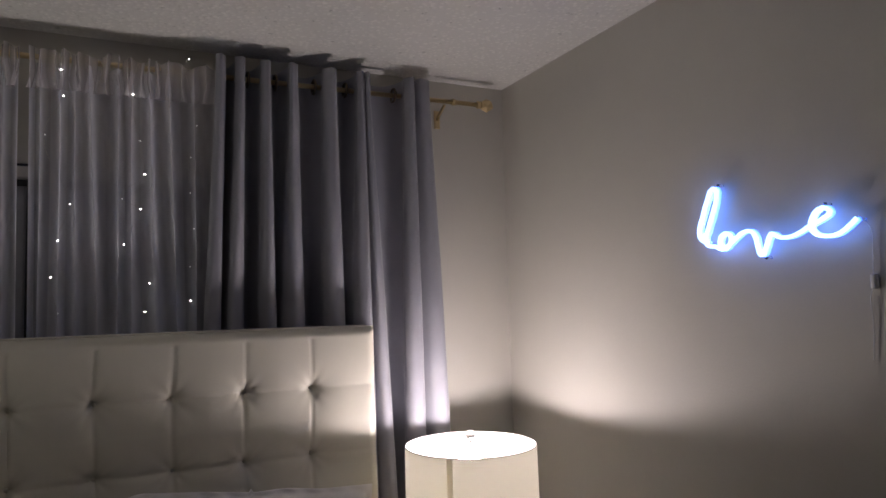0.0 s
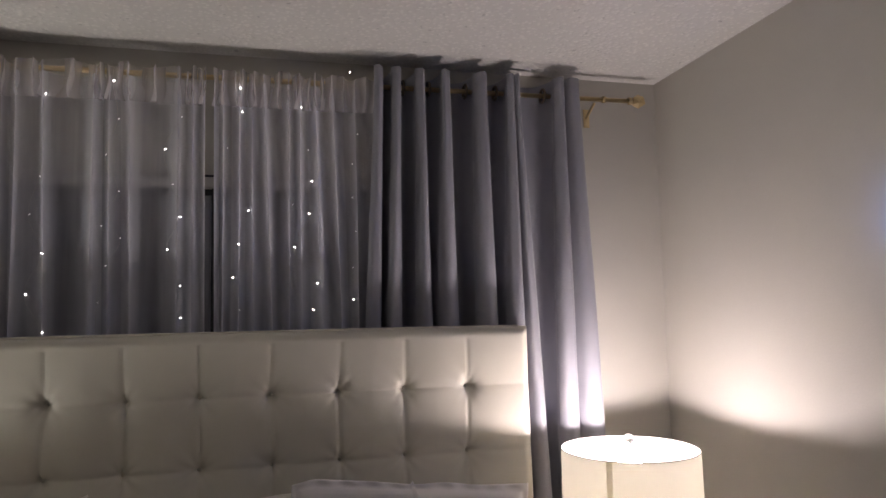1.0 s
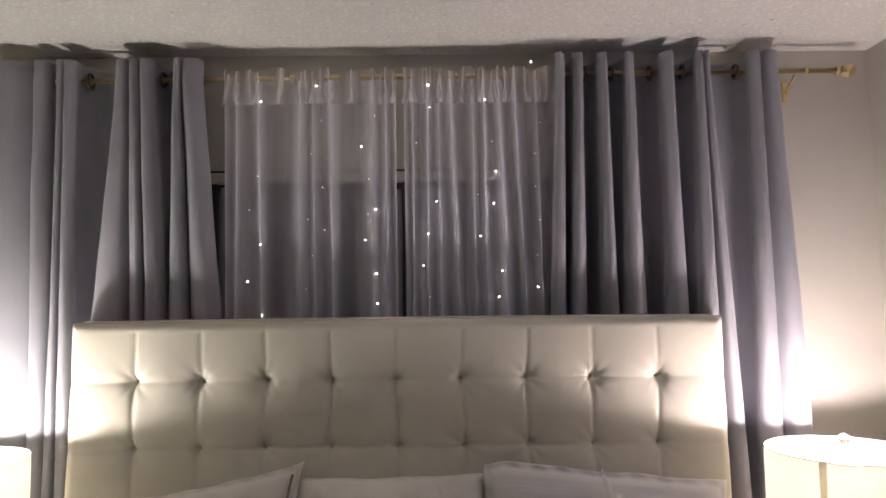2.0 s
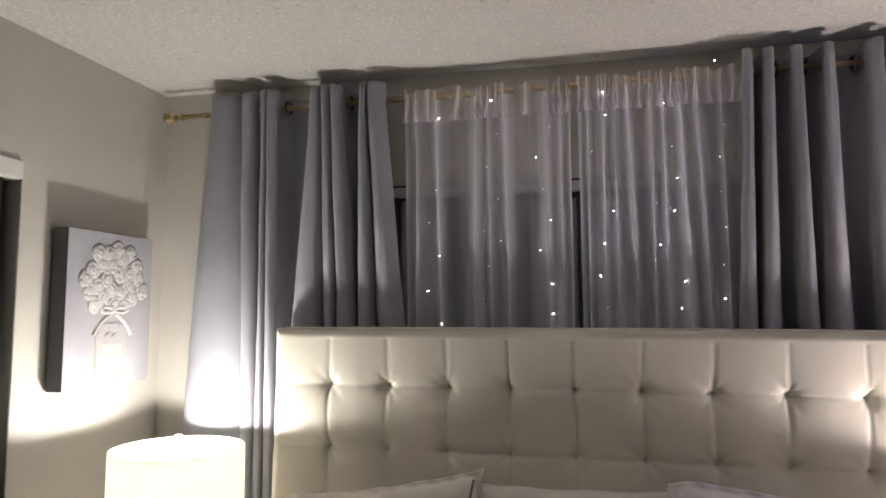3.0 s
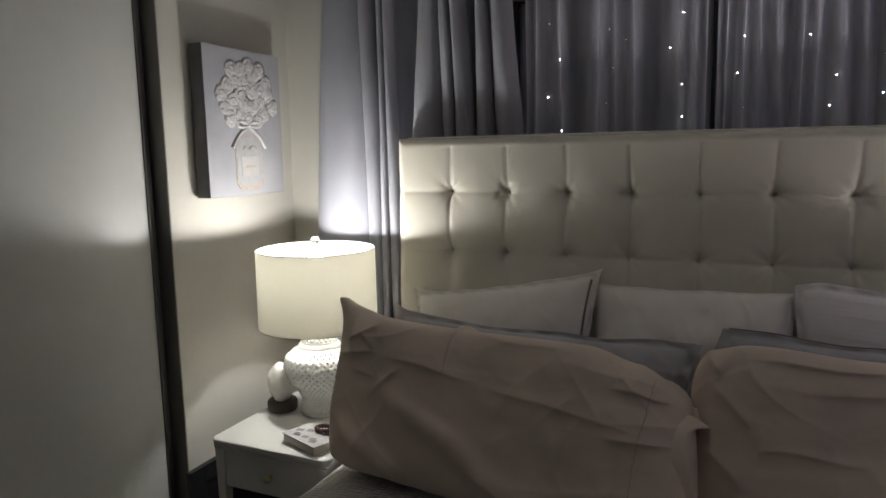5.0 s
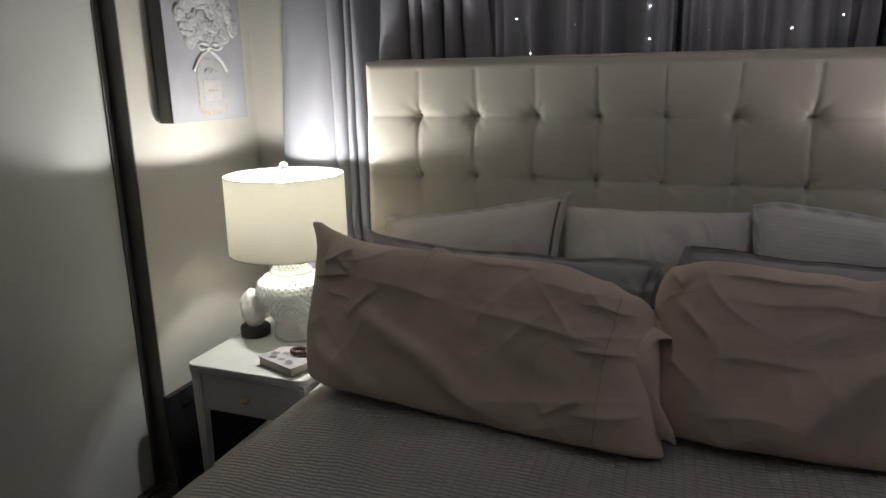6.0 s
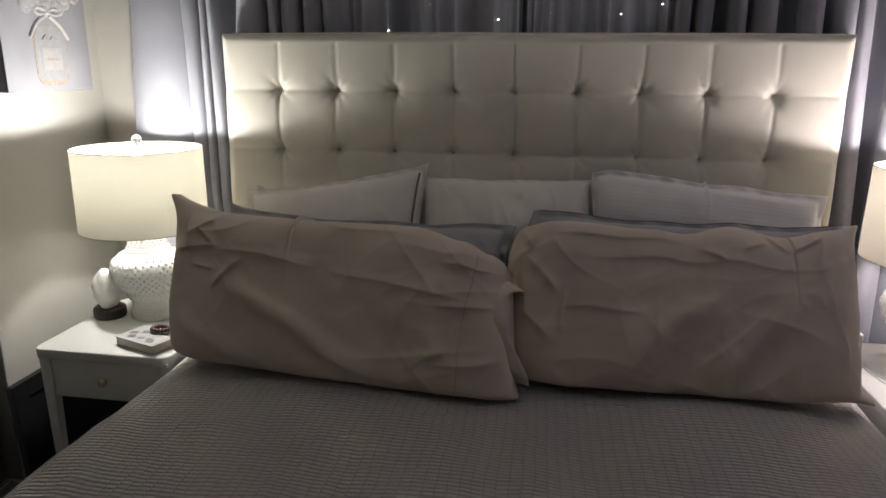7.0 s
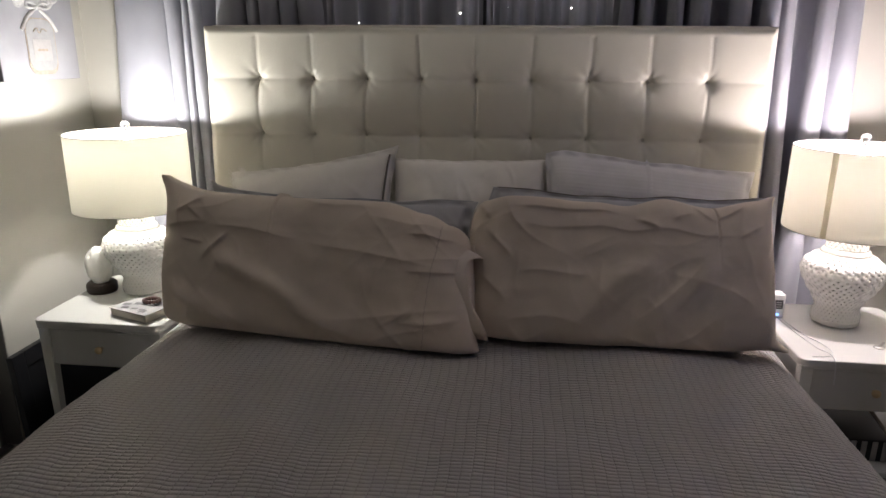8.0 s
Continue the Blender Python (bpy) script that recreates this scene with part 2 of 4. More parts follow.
TWIG = surface("pale_stick", (0.42, 0.36, 0.28), 0.8, vary=0.3)
NEON = emitter("neon_tube", (0.24, 0.44, 1.0), 5.5)
NEON_BACK = emitter("neon_blue_back", (0.06, 0.18, 1.0), 4.5)
FAIRY = emitter("fairy_bulb", (1.0, 0.97, 0.95), 18.0)
FAIRY_DIM = emitter("fairy_bulb_dim", (1.0, 0.97, 0.98), 3.0)
BLUE_LED = emitter("blue_led", (0.1, 0.3, 1.0), 4.0)


# ---- builders ----
def thing(name, loc, label, category, group="", kind=""):
    e = new(name)
    e.location = loc
    e.empty_display_size = 0.1
    return tagged(e, label, category, group, kind)


def mesh_of(name, verts, faces, mat, smooth=True):
    me = bpy.data.meshes.new(name)
    me.from_pydata([tuple(map(float, v)) for v in verts], [], [tuple(map(int, f)) for f in faces])
    me.materials.append(mat)
    me.polygons.foreach_set("use_smooth", [smooth] * len(me.polygons))
    me.update()
    return me


def place(name, me, parent=None, label=""):
    ob = new(name, me)
    if parent:
        ob.parent = parent
    if label:
        ob["label"] = label
    return ob


def part(name, bm, mat, parent, label="", smooth=True):
    me = bpy.data.meshes.new(name)
    bm.to_mesh(me)
    bm.free()
    me.materials.append(mat)
    me.polygons.foreach_set("use_smooth", [smooth] * len(me.polygons))
    return place(name, me, parent, label)


def soften(ob, angle=35):
    """Smooth shading that keeps edges above the angle sharp."""
    me = ob.data
    bm = bmesh.new()
    bm.from_mesh(me)
    for e in bm.edges:
        e.smooth = not (len(e.link_faces) == 2 and e.calc_face_angle() > radians(angle))
    bm.to_mesh(me)
    bm.free()
    return ob


def block(x0, x1, y0, y1, z0, z1, bevel=0.0, seg=2, turn=None):
    bm = bmesh.new()
    bmesh.ops.create_cube(bm, size=1)
    bmesh.ops.scale(bm, vec=(abs(x1 - x0), abs(y1 - y0), abs(z1 - z0)), verts=bm.verts)
    if bevel:
        bmesh.ops.bevel(bm, geom=list(bm.edges), offset=bevel, segments=seg, profile=0.5, affect="EDGES")
    if turn:
        bmesh.ops.transform(bm, matrix=turn, verts=bm.verts)
    bmesh.ops.translate(bm, vec=((x0 + x1) / 2, (y0 + y1) / 2, (z0 + z1) / 2), verts=bm.verts)
    return bm


def rod_bm(a, b, r, seg=16, r2=None):
    a, b = Vector(a), Vector(b)
    bm = bmesh.new()
    bmesh.ops.create_cone(bm, cap_ends=True, segments=seg, radius1=r, radius2=r if r2 is None else r2, depth=(b - a).length)
    bmesh.ops.transform(bm, matrix=Matrix.Translation((a + b) / 2) @ (b - a).to_track_quat("Z", "Y").to_matrix().to_4x4(), verts=bm.verts)
    return bm


def ball(c, r, seg=16, squash=(1, 1, 1)):
    bm = bmesh.new()
    bmesh.ops.create_uvsphere(bm, u_segments=seg, v_segments=max(6, seg // 2), radius=r)
    bmesh.ops.scale(bm, vec=squash, verts=bm.verts)
    bmesh.ops.translate(bm, vec=c, verts=bm.verts)
    return bm


def ring(c, big, small, axis="Z", seg=24, tube=8):
    verts, faces = [], []
    for i in range(seg):
        a = 2 * math.pi * i / seg
        for j in range(tube):
            b = 2 * math.pi * j / tube
            q = (math.cos(a) * (big + small * math.cos(b)), math.sin(a) * (big + small * math.cos(b)), small * math.sin(b))
            if axis == "X":
                q = (q[2], q[0], q[1])
            elif axis == "Y":
                q = (q[0], q[2], q[1])
            verts.append((c[0] + q[0], c[1] + q[1], c[2] + q[2]))
            faces.append((i * tube + j, ((i + 1) % seg) * tube + j, ((i + 1) % seg) * tube + (j + 1) % tube, i * tube + (j + 1) % tube))
    return verts, faces


def lathe(profile, seg=48, close=False):
    verts, faces = [], []
    for r, z in profile:
        for i in range(seg):
            a = 2 * math.pi * i / seg
            verts.append((r * math.cos(a), r * math.sin(a), z))
    rows = len(profile)
    for j in range(rows - (0 if close else 1)):
        k = (j + 1) % rows
        for i in range(seg):
            faces.append((j * seg + i, j * seg + (i + 1) % seg, k * seg + (i + 1) % seg, k * seg + i))
    return verts, faces


def tube_curve(name, points, r, mat, parent=None, label="", cyclic=False, handle="AUTO"):
    """A round tube along the points, as a mesh."""
    cu = bpy.data.curves.new(name, "CURVE")
    cu.dimensions = "3D"
    cu.bevel_depth, cu.bevel_resolution, cu.resolution_u, cu.use_fill_caps = r, 4, 5, True
    sp = cu.splines.new("BEZIER")
    sp.bezier_points.add(len(points) - 1)
    for bp, q in zip(sp.bezier_points, points):
        bp.co = q
        bp.handle_left_type = bp.handle_right_type = handle
    sp.use_cyclic_u = cyclic
    tmp = bpy.data.objects.new(name, cu)
    me = bpy.data.meshes.new_from_object(tmp)
    bpy.data.objects.remove(tmp)
    me.materials.clear()
    me.materials.append(mat)
    me.polygons.foreach_set("use_smooth", [True] * len(me.polygons))
    return place(name, me, parent, label)


def grid_faces(nx, ny, base=0, flip=False):
    f = []
    for j in range(ny - 1):
        for i in range(nx - 1):
            q = (base + j * nx + i, base + j * nx + i + 1, base + (j + 1) * nx + i + 1, base + (j + 1) * nx + i)
            f.append(q[::-1] if flip else q)
    return f


def setting(name, bm, mat, label, category):
    return tagged(part(name, bm, mat, None, label, smooth=False), category=category, kind="structure")


# ---- the room shell ----
T = 0.12
setting("floor", block(XL - T, XR + T, YF - T, YB + T, -0.1, 0), CARPET, "dark beige carpet floor of the bedroom", "floor")
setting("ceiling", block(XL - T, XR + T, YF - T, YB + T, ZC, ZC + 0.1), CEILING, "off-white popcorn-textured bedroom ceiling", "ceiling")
setting("wall_east", block(XR, XR + T, YF - T, YB + T, 0, ZC), WALL, "plain warm grey painted wall with neon sign", "wall")
# unseen wall; its distance and grey set how much light bounces back
setting("wall_south", block(XL - T, XR, YF - T, YF, 0, ZC), UNSEEN_WALL, "unseen plain wall closing the room beyond the bed's foot", "wall")

# window wall with its opening
WX0, WX1, WZ0, WZ1 = -0.665, 0.95, 0.85, 2.0


def wall_with_hole(x0, x1, z0, z1, y0, y1, hx0, hx1, hz0, hz1):
    bm = bmesh.new()
    for a, b, c, d in ((x0, hx0, z0, z1), (hx1, x1, z0, z1), (hx0, hx1, z0, hz0), (hx0, hx1, hz1, z1)):
        piece = block(a, b, y0, y1, c, d)
        me = bpy.data.meshes.new("piece")
        piece.to_mesh(me)
        piece.free()
        bm.from_mesh(me)
        bpy.data.meshes.remove(me)
    return bm


setting("wall_north", wall_with_hole(XL, XR, 0, ZC, YB, YB + T, WX0, WX1, WZ0, WZ1), WALL, "warm grey wall behind the curtains with a window", "wall")

window = thing("window_1", ((WX0 + WX1) / 2, YB, WZ0), "dark night window with a pale head bar behind sheers", "window", kind="structure")
WO = Vector(((WX0 + WX1) / 2, YB, WZ0))


def in_window(bm):
    bmesh.ops.translate(bm, vec=-WO, verts=bm.verts)
    return bm


# dark strip drawn in as the shadow gap over the head bar
part("shadow_gap", in_window(block(WX0 - 0.01, WX1 + 0.01, YB - 0.004, YB - 0.001, 1.996, 2.003)), DARK_FRAME, window, "dark strip for the shadow gap", False)
part("transom_bar", in_window(block(WX0 + 0.001, WX1 - 0.001, YB - 0.004, YB + 0.05, 1.962, 1.996, 0.003)), PANEL_GREY, window, "light grey head bar", False)
for x, half in ((WX0 + 0.012, 0.012), (0.007, 0.005), (WX1 - 0.012, 0.012)):
    part("window_frame", in_window(block(x - half, x + half, YB + 0.02, YB + 0.09, WZ0, 1.966, 0.002)), DARK_FRAME, window, "dark metal window frame", False)
for z in (WZ0 + 0.012, 1.954):
    part("window_frame", in_window(block(WX0 + 0.024, WX1 - 0.024, YB + 0.035, YB + 0.085, z - 0.012, z + 0.012, 0.002)), DARK_FRAME, window, "dark metal window frame", False)
for a, b in ((WX0 + 0.024, -0.004), (0.020, WX1 - 0.024)):
    part("pane", in_window(block(a, b, YB + 0.07, YB + 0.074, WZ0 + 0.024, 1.942)), PANE, window, "dark window pane at night", False)
setting("backdrop", block(WX0 - 1, WX1 + 1, YB + 1.2, YB + 1.25, -0.2, 3.2), BLACK, "night darkness outside the window", "backdrop")

# closet wall: opening with sliding doors set back in it
CY0, CY1, CZ = -2.55, -0.472, 1.985
bm = bmesh.new()
for a, b, c, d in ((CY1, YB, 0, ZC), (YF, CY0, 0, ZC), (CY0, CY1, CZ, ZC)):
    pc = block(XL - T, XL, a, b, c, d)
    me = bpy.data.meshes.new("piece")
    pc.to_mesh(me)
    pc.free()
    bm.from_mesh(me)
    bpy.data.meshes.remove(me)
setting("wall_west", bm, WALL, "warm grey painted wall with closet opening", "wall")
setting("wall_closet", block(XL - 0.75, XL - 0.70, CY0 - 0.2, CY1 + 0.2, 0, ZC), WALL, "plain back wall inside the closet", "wall")

closet = thing("door_1", (XL - 0.07, CY1, 0), "pale grey sliding closet doors under a white fascia", "closet door", kind="structure")
part("fascia", block(0.045, 0.078, CY0 - CY1, -0.004, 1.945, 2.003, 0.004), WHITE_TRIM, closet, "white closet track fascia", False)
for k, (a, b) in enumerate(((-1.02, -0.026), (CY0 - CY1 + 0.02, -1.0))):
    dx = -0.035 * k
    panel = part("door_panel", block(dx - 0.012, dx + 0.010, a, b, 0.02, 1.952, 0.002), DOOR_PAINT, closet, "smooth pale grey door panel", False)
    for y in (a, b):
        part("stile", block(dx - 0.016, dx + 0.016, y - 0.012, y + 0.012, 0.015, 1.955, 0.003), ALU, panel, "grey metal door stile", False)
# dark strip laid on the reveal in place of its shade
part("reveal_shade_strip", block(-0.045, 0.068, -0.0032, -0.0002, 0.012, 1.944), REVEAL_SHADE, closet, "dark strip for the shade inside the closet opening", False)
part("floor_track", block(-0.06, 0.03, CY0 - CY1, -0.004, 0.0, 0.012, 0.002), ALU, closet, "grey metal floor track", False)

for nm, bm in (("baseboard_north", block(XL, XR, YB - 0.012, YB, 0, 0.085, 0.003)), ("baseboard_east", block(XR - 0.012, XR, YF, YB - 0.012, 0, 0.085, 0.003)), ("baseboard_west", block(XL, XL + 0.012, CY1 + 0.01, YB - 0.012, 0, 0.085, 0.003))):
    setting(nm, bm, WHITE_TRIM, "white painted baseboard along the wall", "baseboard")


# ---- curtains ----
ROD_Y, ROD_Z = 0.115, 2.302


def rod_rise(x):
    """The rod sinks a little towards the closet side."""
    return 0.0048 * x


def drape_mesh(name, top, bottom, z_top, z_bottom, amp, mat, y0=ROD_Y, per=12, nz=60, seed=0, over=0.0, ruffle=0.0):
    """Pleated cloth: the crest lines run from the top list of x to the bottom list."""
    rng = random.Random(seed)
    n = (len(top) - 1) * per + 1
    verts, fold_streak = [], []
    tight = [(rng.uniform(0.10, 0.26), rng.uniform(0.45, 1.0)) for _ in range(len(top) + 1)]
    wob = [rng.uniform(-1, 1) for _ in top]
    for j in range(nz):
        t = j / (nz - 1)
        z = z_top + (z_bottom - z_top) * t
        for i in range(n):
            k, f = divmod(i, per)
            f /= per
            if k >= len(top) - 1:
                k, f = len(top) - 2, 1.0
            xa = top[k] + (bottom[k] - top[k]) * t
            xb = top[k + 1] + (bottom[k + 1] - top[k + 1]) * t
            c = math.cos(2 * math.pi * f)
            shape = 0.5 - 0.5 * c
            width = abs(xb - xa)
            a = amp * min(1.0, 0.3 + width / 0.13) * (1 + 0.25 * wob[k] * math.sin(3 * t + k))
            near = min(f, 1 - f)
            y = y0 + a * (2 * shape - 1) + 0.006 * math.sin(5 * t + 2.1 * k + wob[k] * 4) * t
            x = xa + (xb - xa) * (f - over * (0.95 + 0.35 * wob[k]) * math.sin(2 * math.pi * f)) + 0.008 * t * math.sin(4 * t + k * 1.7)
            # bright streaks along the crests, painted as opacity in place of overlapping folds
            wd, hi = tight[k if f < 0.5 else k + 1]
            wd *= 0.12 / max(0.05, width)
            fold_streak.append(min(1.0, hi * math.exp(-((near / wd) ** 2)) + 0.12 * noise.noise((x * 60, z * 0.8, seed + 0.5))))
            verts.append((x, y, z + rod_rise(x) * (1 - t) + (ruffle * (math.sin(k * 2.7 + 5 * f) + 0.5 * math.sin(k * 5.1)) * (1 - t) ** 3 if ruffle else 0)))
    faces = grid_faces(n, nz)
    me = mesh_of(name, verts, faces, mat)
    me.attributes.new("fold_streak", "FLOAT", "POINT").data.foreach_set("value", fold_streak)
    return me


def smooth_line(points, sub=4):
    """Catmull-Rom line through the points."""
    out = []
    for k in range(len(points) - 1):
        p0, p1, p2, p3 = points[max(0, k - 1)], points[k], points[k + 1], points[min(len(points) - 1, k + 2)]
        for q in range(sub):
            t = q / sub
            out.append(tuple(0.5 * (2 * b + (c - a) * t + (2 * a - 5 * b + 4 * c - d) * t * t + (3 * b - a - 3 * c + d) * t ** 3) for a, b, c, d in zip(p0, p1, p2, p3)))
    out.append(tuple(points[-1]))
    return out


def fold_section(lobes, seams, z, front=0.052, back=0.182):
    """One level of a grommet drape: rounded lobes to the room, deep hollows between them."""
    pts = [(lobes[0][0] + 0.012, front + 0.04)]
    for k, (a, b) in enumerate(lobes):
        w = b - a
        lean = 0.006 * math.sin(2.3 * k + 1.9 * z)
        rise = min(0.034, 0.6 * w)
        pts += [(a, front + rise + lean), (a + 0.2 * w, front + 0.25 * rise + lean), (a + 0.5 * w, front + 0.004 * math.sin(5 * z + k)), (a + 0.8 * w, front + 0.25 * rise - lean), (b, front + rise - lean)]
        if k + 1 == len(lobes):
            pts.append((b - 0.010, front + 0.045))
            break
        c = lobes[k + 1][0]
        g = c - b
        if seams[k]:
            pts.append(((b + c) / 2, front + 0.052))
        else:
            pts += [(b - 0.004, front + 0.06), (b + 0.25 * g, back), (c - 0.25 * g, back), (c + 0.004, front + 0.06)]
    return smooth_line(pts)


def drape(name, high, low, z_low, grommets, label):
    """Lobes as (from x, to x): high ones at the rod, low ones at z_low."""
    xs = [x for q in low for x in q]
    e = thing(name, (sum(xs) / len(xs), ROD_Y, 0.02), label, "curtain", "grommet drapes at the window")
    seams = [b[0] - a[1] < 0.02 for a, b in zip(high, high[1:])]
    nz, z_top, verts, n = 70, 2.355, [], 0
    for j in range(nz):
        z = z_top + (0.02 - z_top) * j / (nz - 1)
        f = max(0.0, (2.28 - z) / (2.28 - z_low))
        if f > 1:
            f = 1 + (f - 1) * 0.7
        lobes = []
        for (a, b), (c, d) in zip(high, low):
            lobes.append((a + (c - a) * f, b + (d - b) * f))
        lobes = [(a, max(b, a + 0.012)) for a, b in lobes]
        row = fold_section(lobes, seams, z)
        n = len(row)
        for x, y in row:
            wob = 0.0025 * noise.noise((x * 14, z * 3.0, 2.0)) + 0.0012 * noise.noise((x * 40, z * 9.0, 5.0))
            verts.append((x + wob, y + wob, z + rod_rise(x) * max(0.0, z - 1.4)))
    ob = place("cloth", mesh_of("cloth", verts, grid_faces(n, nz), DRAPE), e)
    ob.matrix_parent_inverse = Matrix.Translation(e.location).inverted()
    ob.modifiers.new("thickness", "SOLIDIFY").thickness = 0.002
    for x in grommets:
        v, q = ring((x, ROD_Y, ROD_Z + rod_rise(x)), 0.023, 0.005, "X", 20, 8)
        g = place("grommet", mesh_of("grommet", v, q, BRONZE), e, "dark metal grommet ring")
        g.matrix_parent_inverse = Matrix.Translation(e.location).inverted()
    return e


drape(
    "grommet_curtain",
    [(0.522, 0.550), (0.580, 0.608), (0.660, 0.688), (0.752, 0.779), (0.867, 0.910), (0.985, 1.008), (1.012, 1.028), (1.162, 1.195), (1.208, 1.265)],
    [(0.490, 0.535), (0.555, 0.602), (0.650, 0.703), (0.725, 0.797), (0.859, 0.933), (0.965, 1.026), (1.030, 1.076), (1.150, 1.212), (1.222, 1.294)],
    1.556, (0.625, 0.715, 0.845, 0.955, 1.135), "heavy grey grommet drape gathered beside bed and lamp",
)
drape(
    "grommet_curtain",
    [(-1.328, -1.216), (-1.203, -1.148), (-1.120, -1.098), (-1.093, -1.060), (-0.932, -0.890), (-0.884, -0.856), (-0.850, -0.806), (-0.740, -0.718), (-0.713, -0.650)],
    [(-1.392, -1.190), (-1.183, -1.128), (-1.116, -1.093), (-1.089, -1.045), (-0.989, -0.872), (-0.866, -0.822), (-0.816, -0.752), (-0.743, -0.680), (-0.673, -0.577)],
    1.521, (-1.268, -1.035, -0.790, -0.664), "heavy grey grommet drape spread beside the headboard",
)

rod = thing("curtain_rod", (0, ROD_Y, ROD_Z), "thin brass curtain rod with faceted finials", "curtain rod")
rod.rotation_euler[1] = -0.0048
part("rod", rod_bm((-1.51, 0, 0), (1.48, 0, 0), 0.0085), BRASS, rod)
for s in (-1, 1):
    fin = bmesh.new()
    bmesh.ops.create_icosphere(fin, subdivisions=1, radius=0.027)
    bmesh.ops.scale(fin, vec=(1.15, 1, 1), verts=fin.verts)
    bmesh.ops.translate(fin, vec=(1.518 if s > 0 else -1.535, 0, 0), verts=fin.verts)
    part("finial", fin, BRASS, rod, "faceted brass finial", False)
    part("collar", rod_bm((s * 1.478, 0, 0), (s * 1.494, 0, 0), 0.014), BRASS, rod)
    part("collar", rod_bm((s * 1.372, 0, 0), (s * 1.384, 0, 0), 0.012), BRASS, rod)
    part("bracket", rod_bm((s * 1.345, 0.012, -0.012), (s * 1.345, YB - ROD_Y, -0.05), 0.006), BRASS, rod)
    part("bracket_plate", block(s * 1.345 - 0.012, s * 1.345 + 0.012, YB - ROD_Y - 0.006, YB - ROD_Y, -0.085, -0.015, 0.002), BRASS, rod)

# inner liners in the lower window: flat hanging panels with dark gaps between them
for side in (
    ((WX0 + 0.030, -0.462), (-0.404, -0.226), (-0.160, 0.002)),
    ((0.012, 0.186), (0.216, 0.396), (0.444, 0.620), (0.652, WX1 - 0.03)),
):
    lin = thing("liner_curtain", (side[0][0] + 0.3, YB + 0.05, 0.9), "grey panel liner hanging inside the dark window", "curtain", "liners in the window")
    for a, b in side:
        verts, rows, cols = [], 20, 17
        for j in range(rows):
            z = 1.953 - (1.953 - 0.88) * j / (rows - 1)
            for q in range(cols):
                f = q / (cols - 1)
                x = a + (b - a) * f + 0.006 * math.sin(2.6 * z + 9 * a) * (1 if q in (0, cols - 1) else 0.6)
                verts.append((x, YB + 0.030 + 0.012 * math.cos(2 * math.pi * f * 1.5 + 5 * a) + 0.02 * abs(2 * f - 1) ** 3, z))
        ob = place("panel", mesh_of("panel", verts, grid_faces(cols, rows), LINER), lin)
        ob.modifiers.new("thickness", "SOLIDIFY").thickness = 0.002
        ob.matrix_parent_inverse = Matrix.Translation(lin.location).inverted()

# sheers on the same rod, between the drapes
SHEERS = (
    (1, [-0.580, -0.540, -0.468, -0.325, -0.288, -0.232, -0.086, -0.046, -0.010], [-0.560, -0.525, -0.415, -0.322, -0.268, -0.195, -0.074, -0.034, -0.008]),
    (2, [0.016, 0.044, 0.094, 0.132, 0.166, 0.246, 0.280, 0.330, 0.382, 0.458, 0.525], [0.020, 0.048, 0.100, 0.142, 0.222, 0.252, 0.296, 0.380, 0.440, 0.480, 0.522]),
)
for seed, top, low in SHEERS:
    rng = random.Random(seed)
    sh = thing("sheer_curtain", ((top[0] + top[-1]) / 2, ROD_Y, 0.7), "sheer white voile curtain gathered on the rod", "curtain", "sheers at the window")
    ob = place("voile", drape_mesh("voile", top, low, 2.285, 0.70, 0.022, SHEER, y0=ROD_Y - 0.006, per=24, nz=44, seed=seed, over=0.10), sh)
    ob.matrix_parent_inverse = Matrix.Translation(sh.location).inverted()
    gathers = sorted(top + [(a + b) / 2 + rng.uniform(-0.012, 0.012) for a, b in zip(top, top[1:])])
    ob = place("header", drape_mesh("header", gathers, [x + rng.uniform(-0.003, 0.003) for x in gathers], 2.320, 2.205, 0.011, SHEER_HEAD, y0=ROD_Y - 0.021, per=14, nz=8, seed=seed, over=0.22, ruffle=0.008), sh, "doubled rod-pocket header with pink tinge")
    ob.matrix_parent_inverse = Matrix.Translation(sh.location).inverted()

# fairy lights: strings hanging in the sheers, each with its bulbs (height, bright or dim)
STRINGS = [
    [(-0.456, 2.212, 1), (-0.464, 1.962, 0), (-0.489, 1.850, 0), (-0.453, 1.736, 1), (-0.492, 1.617, 1), (-0.445, 1.507, 1)],
    [(-0.272, 2.263, 1), (-0.256, 2.146, 0), (-0.289, 2.034, 0), (-0.251, 1.923, 0), (-0.297, 1.817, 0), (-0.244, 1.782, 0), (-0.283, 1.699, 0), (-0.302, 1.591, 0)],
    [(-0.078, 2.160, 0), (-0.123, 2.058, 1), (-0.100, 1.949, 0), (-0.078, 1.848, 1), (-0.112, 1.748, 1), (-0.075, 1.637, 1), (-0.072, 1.541, 1)],
    [(0.096, 2.263, 1), (0.103, 2.186, 1), (0.058, 2.068, 0), (0.123, 1.871, 1), (0.094, 1.766, 1), (0.078, 1.662, 1), (0.098, 1.561, 0)],
    [(0.285, 2.211, 1), (0.306, 2.070, 0), (0.319, 1.969, 1), (0.309, 1.864, 1), (0.258, 1.892, 0), (0.264, 1.757, 1), (0.334, 1.642, 1), (0.322, 1.558, 1)],
    [(0.443, 2.339, 1), (0.466, 2.131, 0), (0.448, 2.029, 0), (0.447, 1.919, 0), (0.458, 1.808, 0), (0.448, 1.692, 0), (0.449, 1.588, 1)],
]
FY = 0.086
WIRE = surface("thin_silver_wire", (0.5, 0.48, 0.46), 0.4, 0.8)
